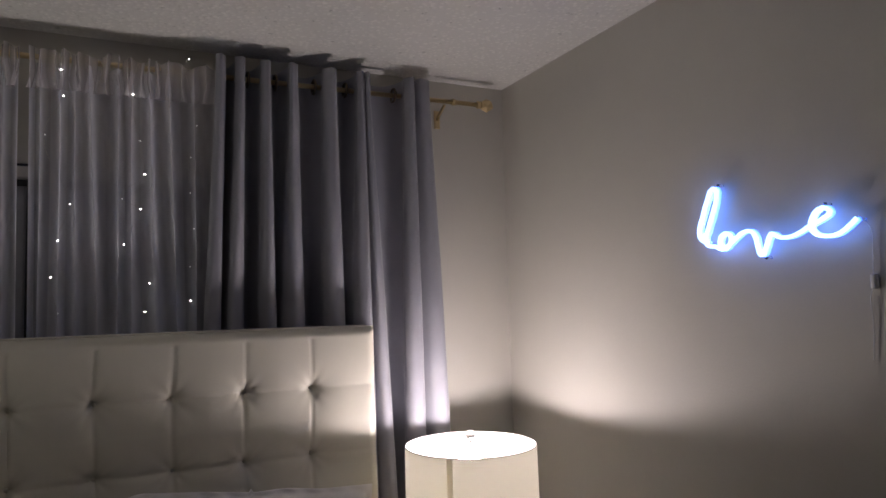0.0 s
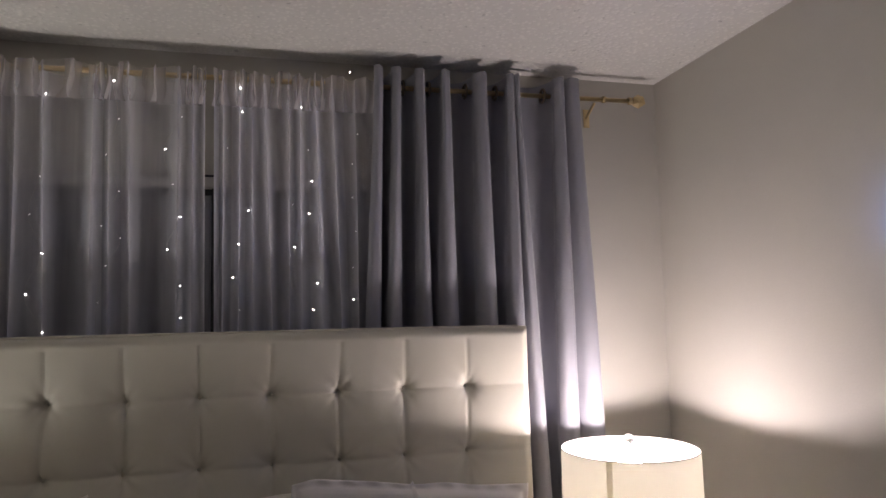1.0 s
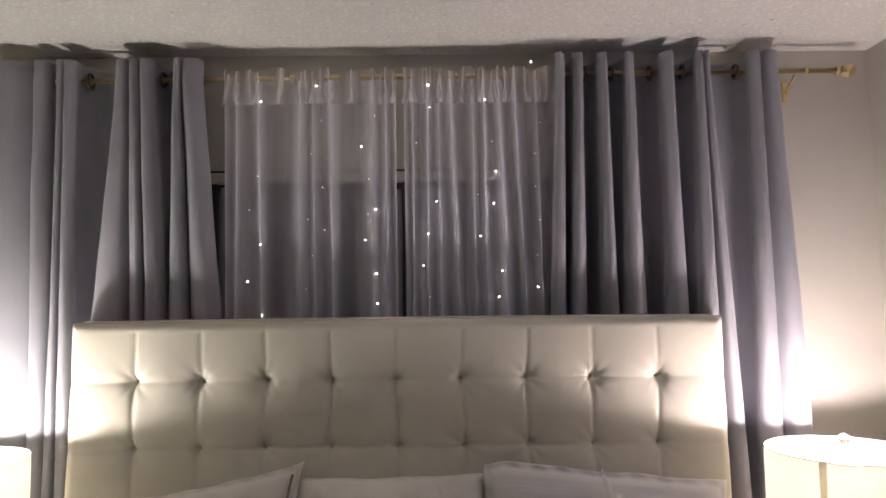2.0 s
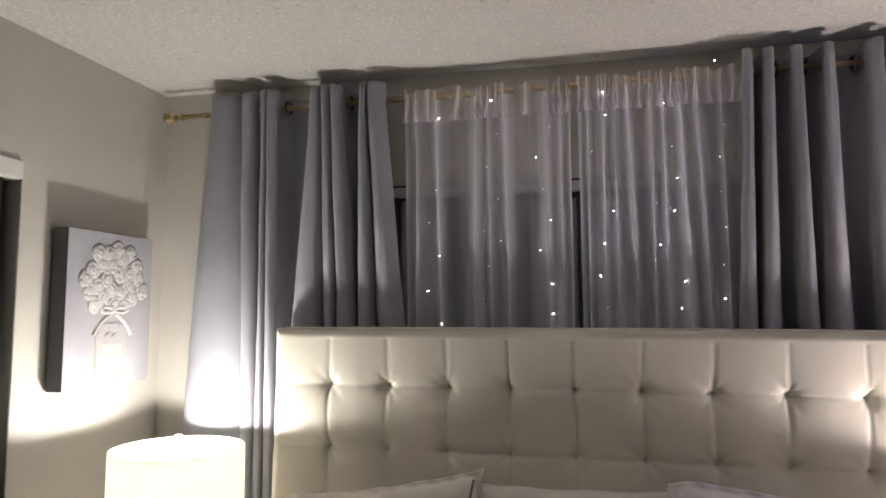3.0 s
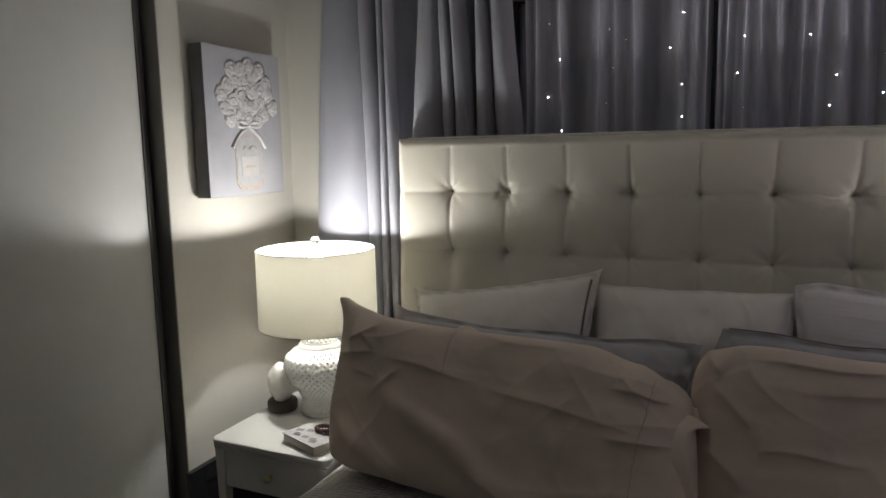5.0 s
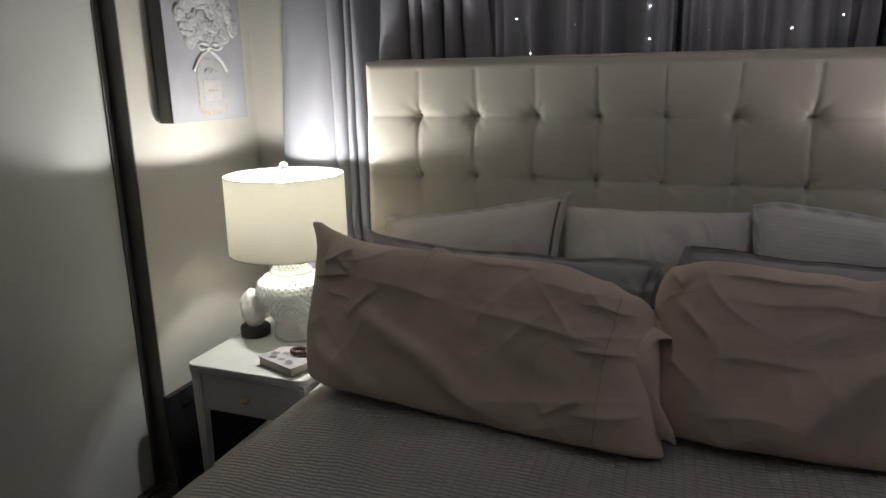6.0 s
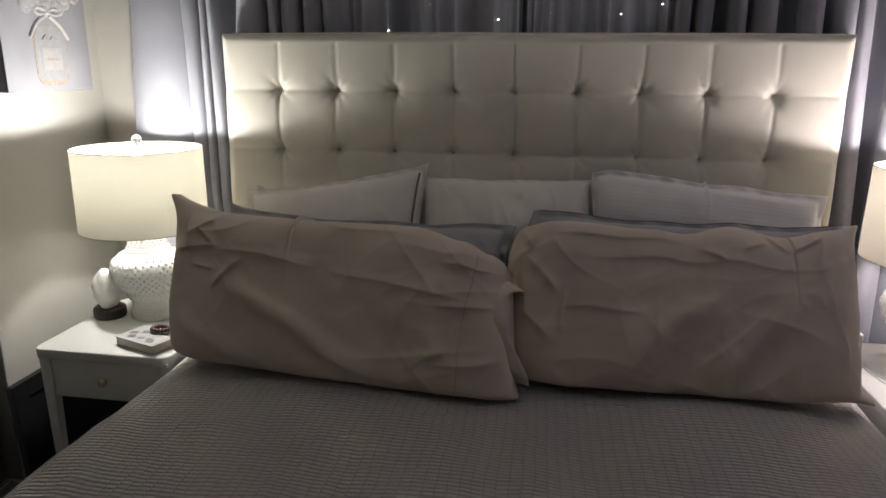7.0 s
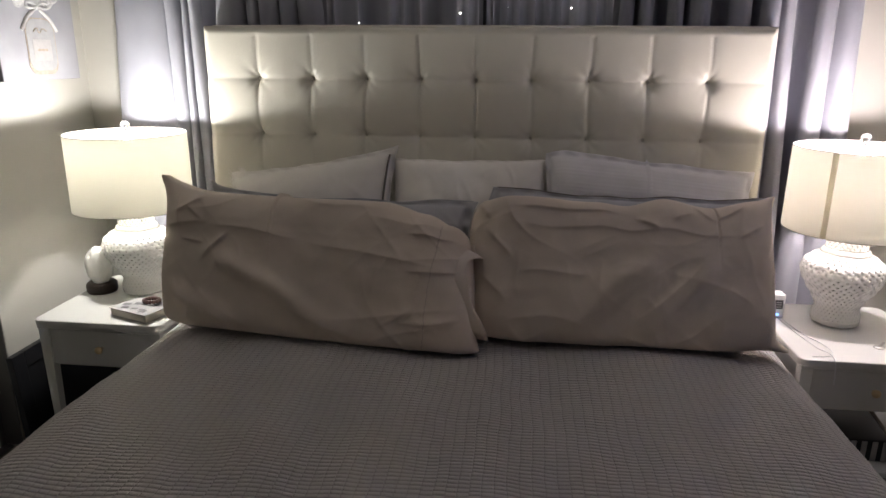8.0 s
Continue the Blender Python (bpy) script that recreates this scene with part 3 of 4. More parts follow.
for bulbs in STRINGS:
    bx = sum(b[0] for b in bulbs) / len(bulbs)
    e = thing("fairy_light_string", (bx, FY, 2.32), "thin wire of tiny white fairy lights on the sheers", "fairy lights", "fairy light strings")
    wire = [(0, 0.01, 0.0)] + [(x - bx - 0.004, 0.002, z - 2.32) for x, z, _ in sorted(bulbs, key=lambda q: -q[1])] + [(0, 0, 1.2 - 2.32)]
    tube_curve("wire", wire, 0.0004, WIRE, e)
    for x, z, bright in bulbs:
        r = 0.0018 if bright else 0.0013
        part("bulb", ball((x - bx, 0, z - 2.32), r, 10, (1.25, 1, 0.9)), FAIRY if bright else FAIRY_DIM, e)


# ---- bed ----
HB_W, HB_TOP, HB_BACK = 1.0, 1.492, 0.042
COLS = [-0.801 + 0.1988 * i for i in range(9)]
ROWS_Z = [1.31, 1.11, 0.91, 0.71]


def headboard():
    bed = thing("headboard", (0, 0.02, 0), "tall cream leatherette headboard tufted in square panels", "headboard")
    nx, nz = 361, 221
    z0 = 0.30
    verts = []
    for j in range(nz):
        z = z0 + (HB_TOP - z0) * j / (nz - 1)
        for i in range(nx):
            x = -HB_W + 2 * HB_W * i / (nx - 1)
            k = min(range(9), key=lambda q: abs(COLS[q] - x))
            m = min(range(4), key=lambda q: abs(ROWS_Z[q] - z))
            dx, dz = abs(x - COLS[k]), abs(z - ROWS_Z[m])
            r = math.hypot(dx, dz)
            y = -0.032
            y += 0.024 * math.exp(-((r / 0.014) ** 1.1))
            y += 0.012 * math.exp(-r / 0.05)
            if z < 1.462:
                y += (0.55 if z > 1.31 else 0.8) * (0.005 * math.exp(-dx / 0.004) + 0.004 * math.exp(-dx / 0.03))
            y += 0.0025 * math.exp(-dz / 0.005) + 0.0035 * math.exp(-dz / 0.03)
            # puckers running out of the tufts
            ang = math.atan2(z - ROWS_Z[m], x - COLS[k])
            y += 0.0035 * math.cos(8 * ang + 2 * k + m) * math.exp(-r / 0.03) * min(1, r / 0.01)
            # rounded outer edge
            edge = min(HB_W - abs(x), HB_TOP - z)
            if edge < 0.03:
                y += 0.03 * (1 - math.sqrt(max(0, 1 - (1 - edge / 0.03) ** 2)))
            y -= 0.05 * max(0.0, 1.31 - z) * 0.8
            y += 0.0012 * noise.noise((x * 9, z * 9, 1.0))
            xx = x + 0.004 * math.sin(z * 14 + k) * math.exp(-dx / 0.02)
            verts.append((xx if abs(x) < HB_W - 0.02 else x, y - 0.02, z))
    faces = grid_faces(nx, nz)
    # sides, top and back
    rim = [i for i in range(nx)] + [j * nx + nx - 1 for j in range(1, nz)] + [(nz - 1) * nx + i for i in range(nx - 2, -1, -1)] + [j * nx for j in range(nz - 2, 0, -1)]
    base = len(verts)
    for q in rim:
        x, y, z = verts[q]
        verts.append((x, HB_BACK - 0.02, z))
    n = len(rim)
    for a in range(n):
        b = (a + 1) % n
        faces.append((rim[a], base + a, base + b, rim[b]))
    faces.append(tuple(range(base, base + n)))
    me = mesh_of("upholstery", verts, faces, LEATHER)
    ob = place("upholstery", me, bed)
    soften(ob, 60)
    for z in ROWS_Z:
        for x in COLS:
            part("button", ball((x, 0.004 - 0.02 - 0.04 * max(0, 1.31 - z), z), 0.006, 10, (1, 0.5, 1)), LEATHER, bed)
    for s in (-1, 1):
        part("leg", block(s * 0.85 - 0.04, s * 0.85 + 0.04, -0.02, 0.03, 0, 0.31, 0.004), DARK_WOOD, bed, "dark wooden support leg", False)
    # piping along the outer edge
    tube_curve("welt", [(-0.999, 0.004, 0.32), (-0.999, 0.004, 1.46), (-0.985, 0.004, 1.489), (-0.95, 0.004, 1.4925), (0.95, 0.004, 1.4925), (0.985, 0.004, 1.489), (0.999, 0.004, 1.46), (0.999, 0.004, 0.32)], 0.003, LEATHER, bed, "cream piping")
    return bed


headboard()

bed = thing("bed", (0, -1.05, 0), "low upholstered bed frame with a thick mattress", "bed")
part("side_rail", block(-0.98, 0.98, -1.0, 1.0, 0.06, 0.28, 0.015), LEATHER, bed, "cream bed rail")
part("mattress", block(-0.955, 0.955, -1.0, 0.985, 0.28, 0.55, 0.05, 4), SHEET, bed, "white mattress")
for sx in (-0.9, 0.9):
    for sy in (-0.95, 0.9):
        part("leg", block(sx - 0.03, sx + 0.03, sy - 0.03, sy + 0.03, 0, 0.06, 0.004), DARK_WOOD, bed, "dark wooden foot", False)

# bedspread over mattress: rounded shoulders, hanging sides
def bedspread():
    nx, ny = 201, 171
    half, r = 0.985, 0.13
    flat = half - r
    arc = r * math.pi / 2
    drop = 0.38
    total = flat + arc + drop
    verts = []
    for j in range(ny):
        y = -0.18 - 1.93 * j / (ny - 1)
        for i in range(nx):
            s = -total + 2 * total * i / (nx - 1)
            a = abs(s)
            sg = 1 if s >= 0 else -1
            if a < flat:
                x, z = a, 0.0
            elif a < flat + arc:
                g = (a - flat) / r
                x, z = flat + r * math.sin(g), -r * (1 - math.cos(g))
            else:
                d = a - flat - arc
                x, z = half + 0.02 * math.sin(y * 9 + sg) * d, -r - d
            zz = 0.592 + z - 0.018 * (a / flat) ** 4 * (1 if a < flat else 0) - (0.018 if a >= flat else 0)
            zz += 0.014 * noise.noise((x * sg * 2.2, y * 2.2, 0.3)) + 0.009 * noise.noise((x * sg * 6, y * 5, 4.0)) + 0.003 * noise.noise((x * sg * 15, y * 12, 8.0))
            if j > ny - 12:
                zz -= 0.004 * (j - ny + 12) ** 2 * 0.35
            verts.append((x * sg, y, zz))
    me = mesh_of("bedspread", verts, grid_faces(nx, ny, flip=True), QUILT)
    ob = tagged(place("bedspread", me), "taupe grey corded matelasse bedspread over the mattress", "bedspread")
    s = ob.modifiers.new("thickness", "SOLIDIFY")
    s.thickness = 0.008
    s.offset = -1
    return ob


bedspread()


def pillow(name, bl, br, tl, tr, depth, mat, label, seed, group="", wrinkle=0.008, ear=0.02, flange=0.0, ridges=0, sag=0.0, power=0.42, folds=(), category="pillow", res=(121, 81), pull=0.045, box=2.4, ears=None, settle=False, lines=(), horns=(), crest=()):
    """A stuffed pillow between four seam corners; folds are (angle, spacing, strength) families of creases."""
    bl, br, tl, tr = map(Vector, (bl, br, tl, tr))
    nrm = ((br - bl).cross(tl - bl)).normalized()
    nu, nv = res
    rng = random.Random(seed)
    ph = [rng.uniform(0, 40) for _ in range(4)]
    verts = []

    def at(i, j, side):
        u, v = -1 + 2 * i / (nu - 1), -1 + 2 * j / (nv - 1)
        fl = flange
        au, av = min(1, abs(u) / (1 - fl)), min(1, abs(v) / (1 - fl * 1.6))
        fat = max(0.0, (1 - au ** box) * (1 - av ** box)) ** power
        # seams pull in between the corners
        ear_here = ear if ears is None else ears[(0 if v < 0 else 2) + (0 if u < 0 else 1)]
        pull_u = 1 - pull * (1 - v * v) * abs(u) ** 3 + ear_here * (abs(u) * abs(v)) ** 6
        pull_v = 1 - pull * 1.3 * (1 - u * u) * abs(v) ** 3 + ear_here * (abs(u) * abs(v)) ** 6
        a, b = (u * pull_u + 1) / 2, (v * pull_v + 1) / 2
        q = bl * (1 - a) * (1 - b) + br * a * (1 - b) + tl * (1 - a) * b + tr * a * b
        q = q - Vector((0, 0, sag)) * max(0.0, 1 - u * u) * b
        for cu, cv, push, power_h in horns:
            q = q + Vector(push) * min(1.0, 1.7 * (max(0.0, u * cu) * max(0.0, v * cv)) ** power_h)
        for (a0, h0), (a1, h1) in zip(crest, crest[1:]):
            if a0 <= a <= a1 and b > 0.4:
                f = (a - a0) / (a1 - a0)
                f = f * f * (3 - 2 * f)
                q = q + Vector((0, 0, (h0 + (h1 - h0) * f) * ((b - 0.4) / 0.6) ** 1.5))
        d = depth / 2 * fat
        w = noise.noise((u * 2.0 + ph[0], v * 1.4, side)) * 1.2 + 0.7 * noise.noise((u * 4 + ph[1], v * 3 + ph[2], side * 2)) + (0.09 * (1 - 3 * abs(noise.noise((u * 9 + ph[2], v * 6 + ph[3], side)))) * max(0.0, 0.3 + noise.noise((u * 2.3, v * 2.1 + ph[1], seed))) if settle else 0.0)
        c = 0.0
        for ang, spc, st in folds:
            pu = (u * math.cos(ang) + v * 0.55 * math.sin(ang)) / spc
            pv = -u * math.sin(ang) + v * 0.55 * math.cos(ang)
            nn = noise.noise((pu + 0.4 * noise.noise((u * 1.5 + ph[3], v * 1.5, seed)), pv * 0.9 + ph[1], seed * 1.3))
            c += st * math.exp(-abs(nn) * 8.0) * min(1.0, max(0.0, 1.6 * noise.noise((u * 1.6 + ph[2] + 9 * ang, v * 1.6 + ph[0], seed + 7)) + 0.45))
        for u0, v0, u1, v1, high, wide in lines:
            if side < 0:
                break
            lu, lv = u1 - u0, (v1 - v0) * 0.4
            ln = math.hypot(lu, lv)
            pu, pv = u - u0, (v - v0) * 0.4
            along = (pu * lu + pv * lv) / ln
            across = (pv * lu - pu * lv) / ln + 0.03 * noise.noise((along * 3 + u0 * 7, v0 * 5, seed))
            ends = min(1.0, max(0.0, min(along, ln - along) / (0.35 * ln)))
            ends = ends * ends * (3 - 2 * ends)
            c += 1.35 * high * ends * (math.exp(-((across / (0.5 * wide)) ** 2)) if wide > 0.09 else 0.8 * (math.exp(-across / wide) if across > 0 else math.exp(across / (0.35 * wide))))
        d += (wrinkle * w + c) * min(1, fat * 1.6)
        if ridges:
            d += 0.0035 * abs(math.sin(v * ridges)) * min(1, fat * 2)
        if fl and fat == 0:
            d = 0.004 * math.sin(u * 31 + v * 17) + 0.5 * wrinkle * noise.noise((u * 7 + ph[0], v * 7, seed))
            q = q + Vector((0, 0, wrinkle * 0.9 * noise.noise((u * 3 + ph[1], 0.4, seed)) * max(0.0, v)))
            return q + nrm * (d + side * 0.002)
        low = max(0.0, min(1.0, (v + 1) / 0.9))
        low = low * low * (3 - 2 * low) if settle else 1.0
        return q + (nrm * low + Vector((0, -1, -0.02)) * (1 - low)) * d * side

    for side in (1, -1):
        for j in range(nv):
            for i in range(nu):
                verts.append(at(i, j, side))
    n = nu * nv
    faces = grid_faces(nu, nv) + grid_faces(nu, nv, n, True)
    for i in range(nu - 1):
        faces += [(i, n + i, n + i + 1, i + 1), ((nv - 1) * nu + i + 1, n + (nv - 1) * nu + i + 1, n + (nv - 1) * nu + i, (nv - 1) * nu + i)]
    for j in range(nv - 1):
        faces += [((j + 1) * nu, n + (j + 1) * nu, n + j * nu, j * nu), (j * nu + nu - 1, n + j * nu + nu - 1, n + (j + 1) * nu + nu - 1, (j + 1) * nu + nu - 1)]
    c = (bl + br) / 2
    e = thing(name, c, label, category, group)
    cover = place("cover", mesh_of("cover", [q - c for q in verts], faces, mat), e)
    sub = cover.modifiers.new("close", "WELD")
    sub.merge_threshold = 0.0006
    return e, at, c, nu, nv


# back row: three cream cushions against the headboard
BACK = "cream cushions along the headboard"
e, at, c, nu, nv = pillow("pillow", (-0.89, -0.20, 0.60), (-0.30, -0.22, 0.60), (-0.885, -0.12, 0.975), (-0.272, -0.115, 1.085), 0.16, CREAM, "cream linen cushion with a fringed edge", 11, BACK, 0.008, 0.015, 0.045, folds=((1.2, 0.3, 0.005), (0.4, 0.3, 0.004)), power=0.48)
tube_curve("piping", [at(nu - 6, j, 1) - c + Vector((0.004, -0.004, 0)) for j in range(6, nv - 3, 5)], 0.0035, STITCH, e, "dark piping along the edge")
for k in range(9):
    p = at(3 + k, nv - 2, 1) - c if k > 4 else at(1, nv - 2 - 3 * k, 1) - c
    tube_curve("fringe", [p, p + Vector((-0.008, -0.004, 0.012)), p + Vector((-0.012 - 0.004 * math.sin(k * 2.0), -0.008, 0.018 + 0.008 * math.sin(k * 3.1)))], 0.0016, CREAM, e, "cream fringe thread")
pillow("pillow", (-0.28, -0.23, 0.60), (0.26, -0.23, 0.60), (-0.29, -0.10, 1.045), (0.255, -0.10, 1.055), 0.17, CREAM, "plump cream linen cushion with soft corners", 12, BACK, 0.010, -0.02, 0.02, folds=((0.5, 0.3, 0.006), (1.6, 0.4, 0.005)), power=0.5)
pillow("pillow", (0.27, -0.22, 0.60), (0.93, -0.22, 0.60), (0.235, -0.115, 1.095), (0.945, -0.115, 1.02), 0.15, CORD_WHITE, "off-white corded cotton cushion with a flange", 13, BACK, 0.008, 0.0, 0.05, ridges=55, ears=(0.0, 0.0, -0.04, 0.01), crest=((0.0, -0.012), (0.12, 0.006), (0.5, 0.010), (1.0, 0.0)))
# middle row: grey shams
GREYS = "grey shams"
for bl, br, tl, tr, sd, lab in (
    ((-0.90, -0.38, 0.60), (0.00, -0.40, 0.60), (-0.885, -0.27, 0.944), (0.02, -0.29, 0.930), 21, "slate grey satin pillow sham with flanged edge"),
    ((-0.16, -0.38, 0.60), (0.93, -0.38, 0.60), (0.082, -0.28, 0.978), (0.945, -0.26, 0.958), 22, "slate grey satin pillow sham with piped edge"),
):
    e, at, c, nu, nv = pillow("pillow_sham", bl, br, tl, tr, 0.13, GREY_SHAM, lab, sd, GREYS, 0.012, 0.02, 0.05, folds=((1.4, 0.2, 0.008), (0.6, 0.2, 0.005)), horns=((-1, 1, (0.0, -0.01, 0.026), 40),) if sd == 21 else ())
    tube_curve("piping", [at(i, nv - 1, 1) - c for i in range(2, nu - 2, 4)], 0.0016, GREY_SHAM if sd == 21 else STITCH, e, "dark piping")
# front row: large taupe pillows
FRONT = "large taupe pillows"
# single folds: from u, v to u, v, height, width
LONG_FOLDS = (
    (-0.99, 0.46, -0.60, 0.50, 0.010, 0.05), (-0.66, 0.50, 0.02, 0.34, 0.011, 0.07), (-0.06, 0.34, 0.88, 0.16, 0.010, 0.08), (-0.66, -0.08, -0.44, 0.40, 0.012, 0.04),
    (-0.86, 0.61, -0.63, 0.92, 0.012, 0.04), (-0.78, 0.76, -0.65, 0.53, 0.010, 0.03), (-0.82, 0.27, -0.62, 0.23, 0.007, 0.03), (-0.62, 0.16, 0.36, -0.88, 0.015, 0.11),
    (-0.97, -0.32, -0.36, -0.90, 0.013, 0.10), (-0.10, -0.53, 0.34, -0.82, 0.010, 0.07), (-0.26, 0.97, 0.55, 0.84, 0.009, 0.05), (0.44, -0.68, 0.70, -0.42, 0.009, 0.05),
    (-0.85, 0.96, -0.79, 0.35, 0.009, 0.03), (0.62, 0.55, 0.97, 0.70, 0.010, 0.05), (0.60, 0.02, 0.97, 0.12, 0.010, 0.06), (0.55, -0.60, 0.97, -0.50, 0.009, 0.06),
)
CROSS_FOLDS = (
    (-0.80, 0.80, 0.06, 0.77, 0.010, 0.035), (0.06, 0.69, 0.25, 0.47, 0.011, 0.03), (-0.77, 0.56, 0.96, 0.44, 0.006, 0.05), (-0.72, -0.14, -0.18, -0.17, 0.006, 0.04),
    (-0.44, -0.86, 0.33, 0.30, 0.014, 0.13), (0.07, -0.86, 0.66, 0.14, 0.012, 0.13), (-0.90, 0.54, -0.70, 0.02, 0.014, 0.05), (0.45, 0.96, 0.60, 0.70, 0.008, 0.04),
    (0.56, 0.68, 0.80, 0.92, 0.011, 0.04), (-0.97, 0.92, -0.86, 0.56, 0.018, 0.05), (-0.95, -0.10, -0.72, -0.50, 0.010, 0.06),
    (0.30, 0.60, 0.48, 0.80, 0.007, 0.04), (0.70, 0.40, 0.92, 0.62, 0.008, 0.04),
)
e, at, c, nu, nv = pillow("pillow", (-0.925, -0.610, 0.603), (0.055, -0.722, 0.596), (-0.928, -0.470, 0.968), (0.025, -0.52, 0.935), 0.23, SHAM, "wrinkled taupe cotton king pillow leaning back", 31, FRONT, 0.009, 0.0, 0.0, folds=((1.85, 0.30, 0.006), (0.55, 0.26, 0.005), (2.5, 0.20, 0.004)), res=(241, 141), pull=0.0, power=0.36, box=5.0, settle=True, ears=(-0.03, 0.02, 0.0, -0.05), lines=LONG_FOLDS, horns=((-1, 1, (-0.018, -0.02, 0.050), 12), (-1, 1, (0.0, 0.0, 0.012), 4)), crest=((0.0, 0.0), (0.10, 0.008), (0.4, 0.012), (0.74, 0.020), (0.87, -0.006), (0.94, -0.032), (1.0, -0.055)))
tube_curve("hem_stitch", [at(int(nu * (0.845 + 0.085 * j / nv)), j, 1) - c + Vector((0, -0.0012, 0)) for j in range(6, nv - 6, 3)], 0.0006, HEM_THREAD, e, "dark hem stitching")
axis_x = Vector((1.0, -0.06, -0.12)).normalized()
axis_u = (Vector((0.025, -0.52, 0.925)) - Vector((0.050, -0.69, 0.60))).normalized()
axis_f = axis_u.cross(axis_x).normalized()
mid = Vector((-0.004, -0.622, 0.752)) - c


def bump_at(g, where, wide):
    """1 at one angle round the opening, fading to both sides."""
    d = (g - where + math.pi) % (2 * math.pi) - math.pi
    return math.exp(-((d / wide) ** 2))


verts = []
for i in range(15):
    t = i / 14
    for k in range(72):
        g = 2 * math.pi * k / 72
        w = noise.noise((math.cos(g) * 2.2, math.sin(g) * 2.2 + 7, t * 1.2))
        fold = 1 + t * (0.06 * math.sin(5 * g + 0.8) * (0.5 + w) + 0.08 * w)
        hgt, dep = (0.128 + 0.014 * t) * fold, (0.084 - 0.012 * t) * fold
        length = 0.030 + 0.050 * bump_at(g, 1.2, 0.5) + 0.050 * bump_at(g, -1.2, 0.7) + 0.014 * w
        droop = -0.045 * bump_at(g, 1.25, 0.5) * t * t - 0.012 * bump_at(g, -1.15, 0.6) * t
        verts.append(mid + axis_x * (length * t - 0.09 * (1 - t)) + axis_u * (hgt * math.sin(g)) - axis_f * (dep * math.cos(g) * (1 + 0.3 * bump_at(g, -1.15, 0.5) * t)) + Vector((0, 0, droop)))
faces = [(i * 72 + k, i * 72 + (k + 1) % 72, (i + 1) * 72 + (k + 1) % 72, (i + 1) * 72 + k) for i in range(14) for k in range(72)]
ob = place("case_end", mesh_of("case_end", verts, faces, SHAM), e, "loose open end of the pillowcase")
ob.modifiers.new("thickness", "SOLIDIFY").thickness = 0.002
pillow("pillow", (0.020, -0.605, 0.600), (0.900, -0.600, 0.600), (0.012, -0.43, 0.950), (0.905, -0.39, 0.962), 0.24, SHAM, "wrinkled taupe cotton king pillow slumped sideways", 32, FRONT, 0.008, 0.0, 0.0, folds=((1.05, 0.32, 0.006), (0.3, 0.26, 0.005), (2.2, 0.22, 0.004)), res=(241, 141), pull=0.0, power=0.36, box=5.0, settle=True, ears=(-0.04, -0.02, -0.05, 0.0), lines=CROSS_FOLDS, horns=((1, 1, (0.014, 0.0, 0.026), 14), (1, -1, (0.045, -0.01, -0.012), 16)), crest=((0.0, -0.022), (0.05, 0.012), (0.14, 0.022), (0.42, 0.002), (0.52, -0.010), (0.64, 0.012), (0.80, -0.014), (0.93, 0.006), (1.0, 0.004)))


# ---- nightstands ----
def nightstand():
    e = thing("nightstand", (0, 0, 0), "white lacquered nightstand with one drawer beside the bed", "nightstand", "nightstands")
    w, d0, d1 = 0.225, -0.245, 0.245
    top = block(-w, w, d0, d1, 0.528, 0.55, 0.0)
    ed = [q for q in top.edges if abs(q.verts[0].co.x - q.verts[1].co.x) < 1e-5 and abs(q.verts[0].co.y - q.verts[1].co.y) < 1e-5]
    bmesh.ops.bevel(top, geom=ed, offset=0.03, segments=5, profile=0.5, affect="EDGES")
    bmesh.ops.bevel(top, geom=[q for q in top.edges if len(q.link_faces) == 2 and q.calc_face_angle() > 1.0], offset=0.005, segments=3, profile=0.5, affect="EDGES")
    soften(part("top", top, LACQUER, e))
    soften(part("moulding", block(-w + 0.008, w - 0.008, d0 + 0.008, d1 - 0.008, 0.516, 0.528, 0.004), LACQUER, e))
    for x in (-w + 0.03, w - 0.03):
        soften(part("side_panel", block(x - 0.011, x + 0.011, d0 + 0.04, d1 - 0.03, 0.372, 0.516, 0.002), LACQUER, e))
    soften(part("back_panel", block(-w + 0.041, w - 0.041, d1 - 0.03, d1 - 0.016, 0.372, 0.516, 0.002), LACQUER, e))
    soften(part("bottom_panel", block(-w + 0.041, w - 0.041, d0 + 0.04, d1 - 0.03, 0.372, 0.384, 0.002), LACQUER, e))
    dr = soften(part("drawer", block(-w + 0.046, w - 0.046, d0 + 0.018, d0 + 0.036, 0.386, 0.512, 0.004), LACQUER, e, "white drawer front"))
    kv, kf = lathe([(0.004, 0), (0.005, 0.010), (0.012, 0.014), (0.0135, 0.020), (0.010, 0.026), (0.0, 0.028)], 16)
    kn = [(x, d0 + 0.018 - z, 0.452 + y) for x, y, z in kv]
    place("knob", mesh_of("knob", kn, kf, BRASS), dr, "small round brass knob")
    for sx in (-1, 1):
        for sy in (d0 + 0.03, d1 - 0.03):
            leg = block(sx * (w - 0.028) - 0.018, sx * (w - 0.028) + 0.018, sy - 0.018, sy + 0.018, 0, 0.516, 0.003)
            for v in leg.verts:
                if v.co.z < 0.3:
                    v.co.x = sx * (w - 0.028) + (v.co.x - sx * (w - 0.028)) * 0.68
                    v.co.y = sy + (v.co.y - sy) * 0.68
            soften(part("leg", leg, LACQUER, e))
    soften(part("shelf", block(-w + 0.04, w - 0.04, d0 + 0.03, d1 - 0.03, 0.15, 0.168, 0.003), LACQUER, e))
    return e


stand_l = nightstand()
stand_l.scale = (1, 1, 0.988)
copy_thing(stand_l, pose(1.225, -0.31, 0))
stand_l.location = (-1.205, -0.31, 0)


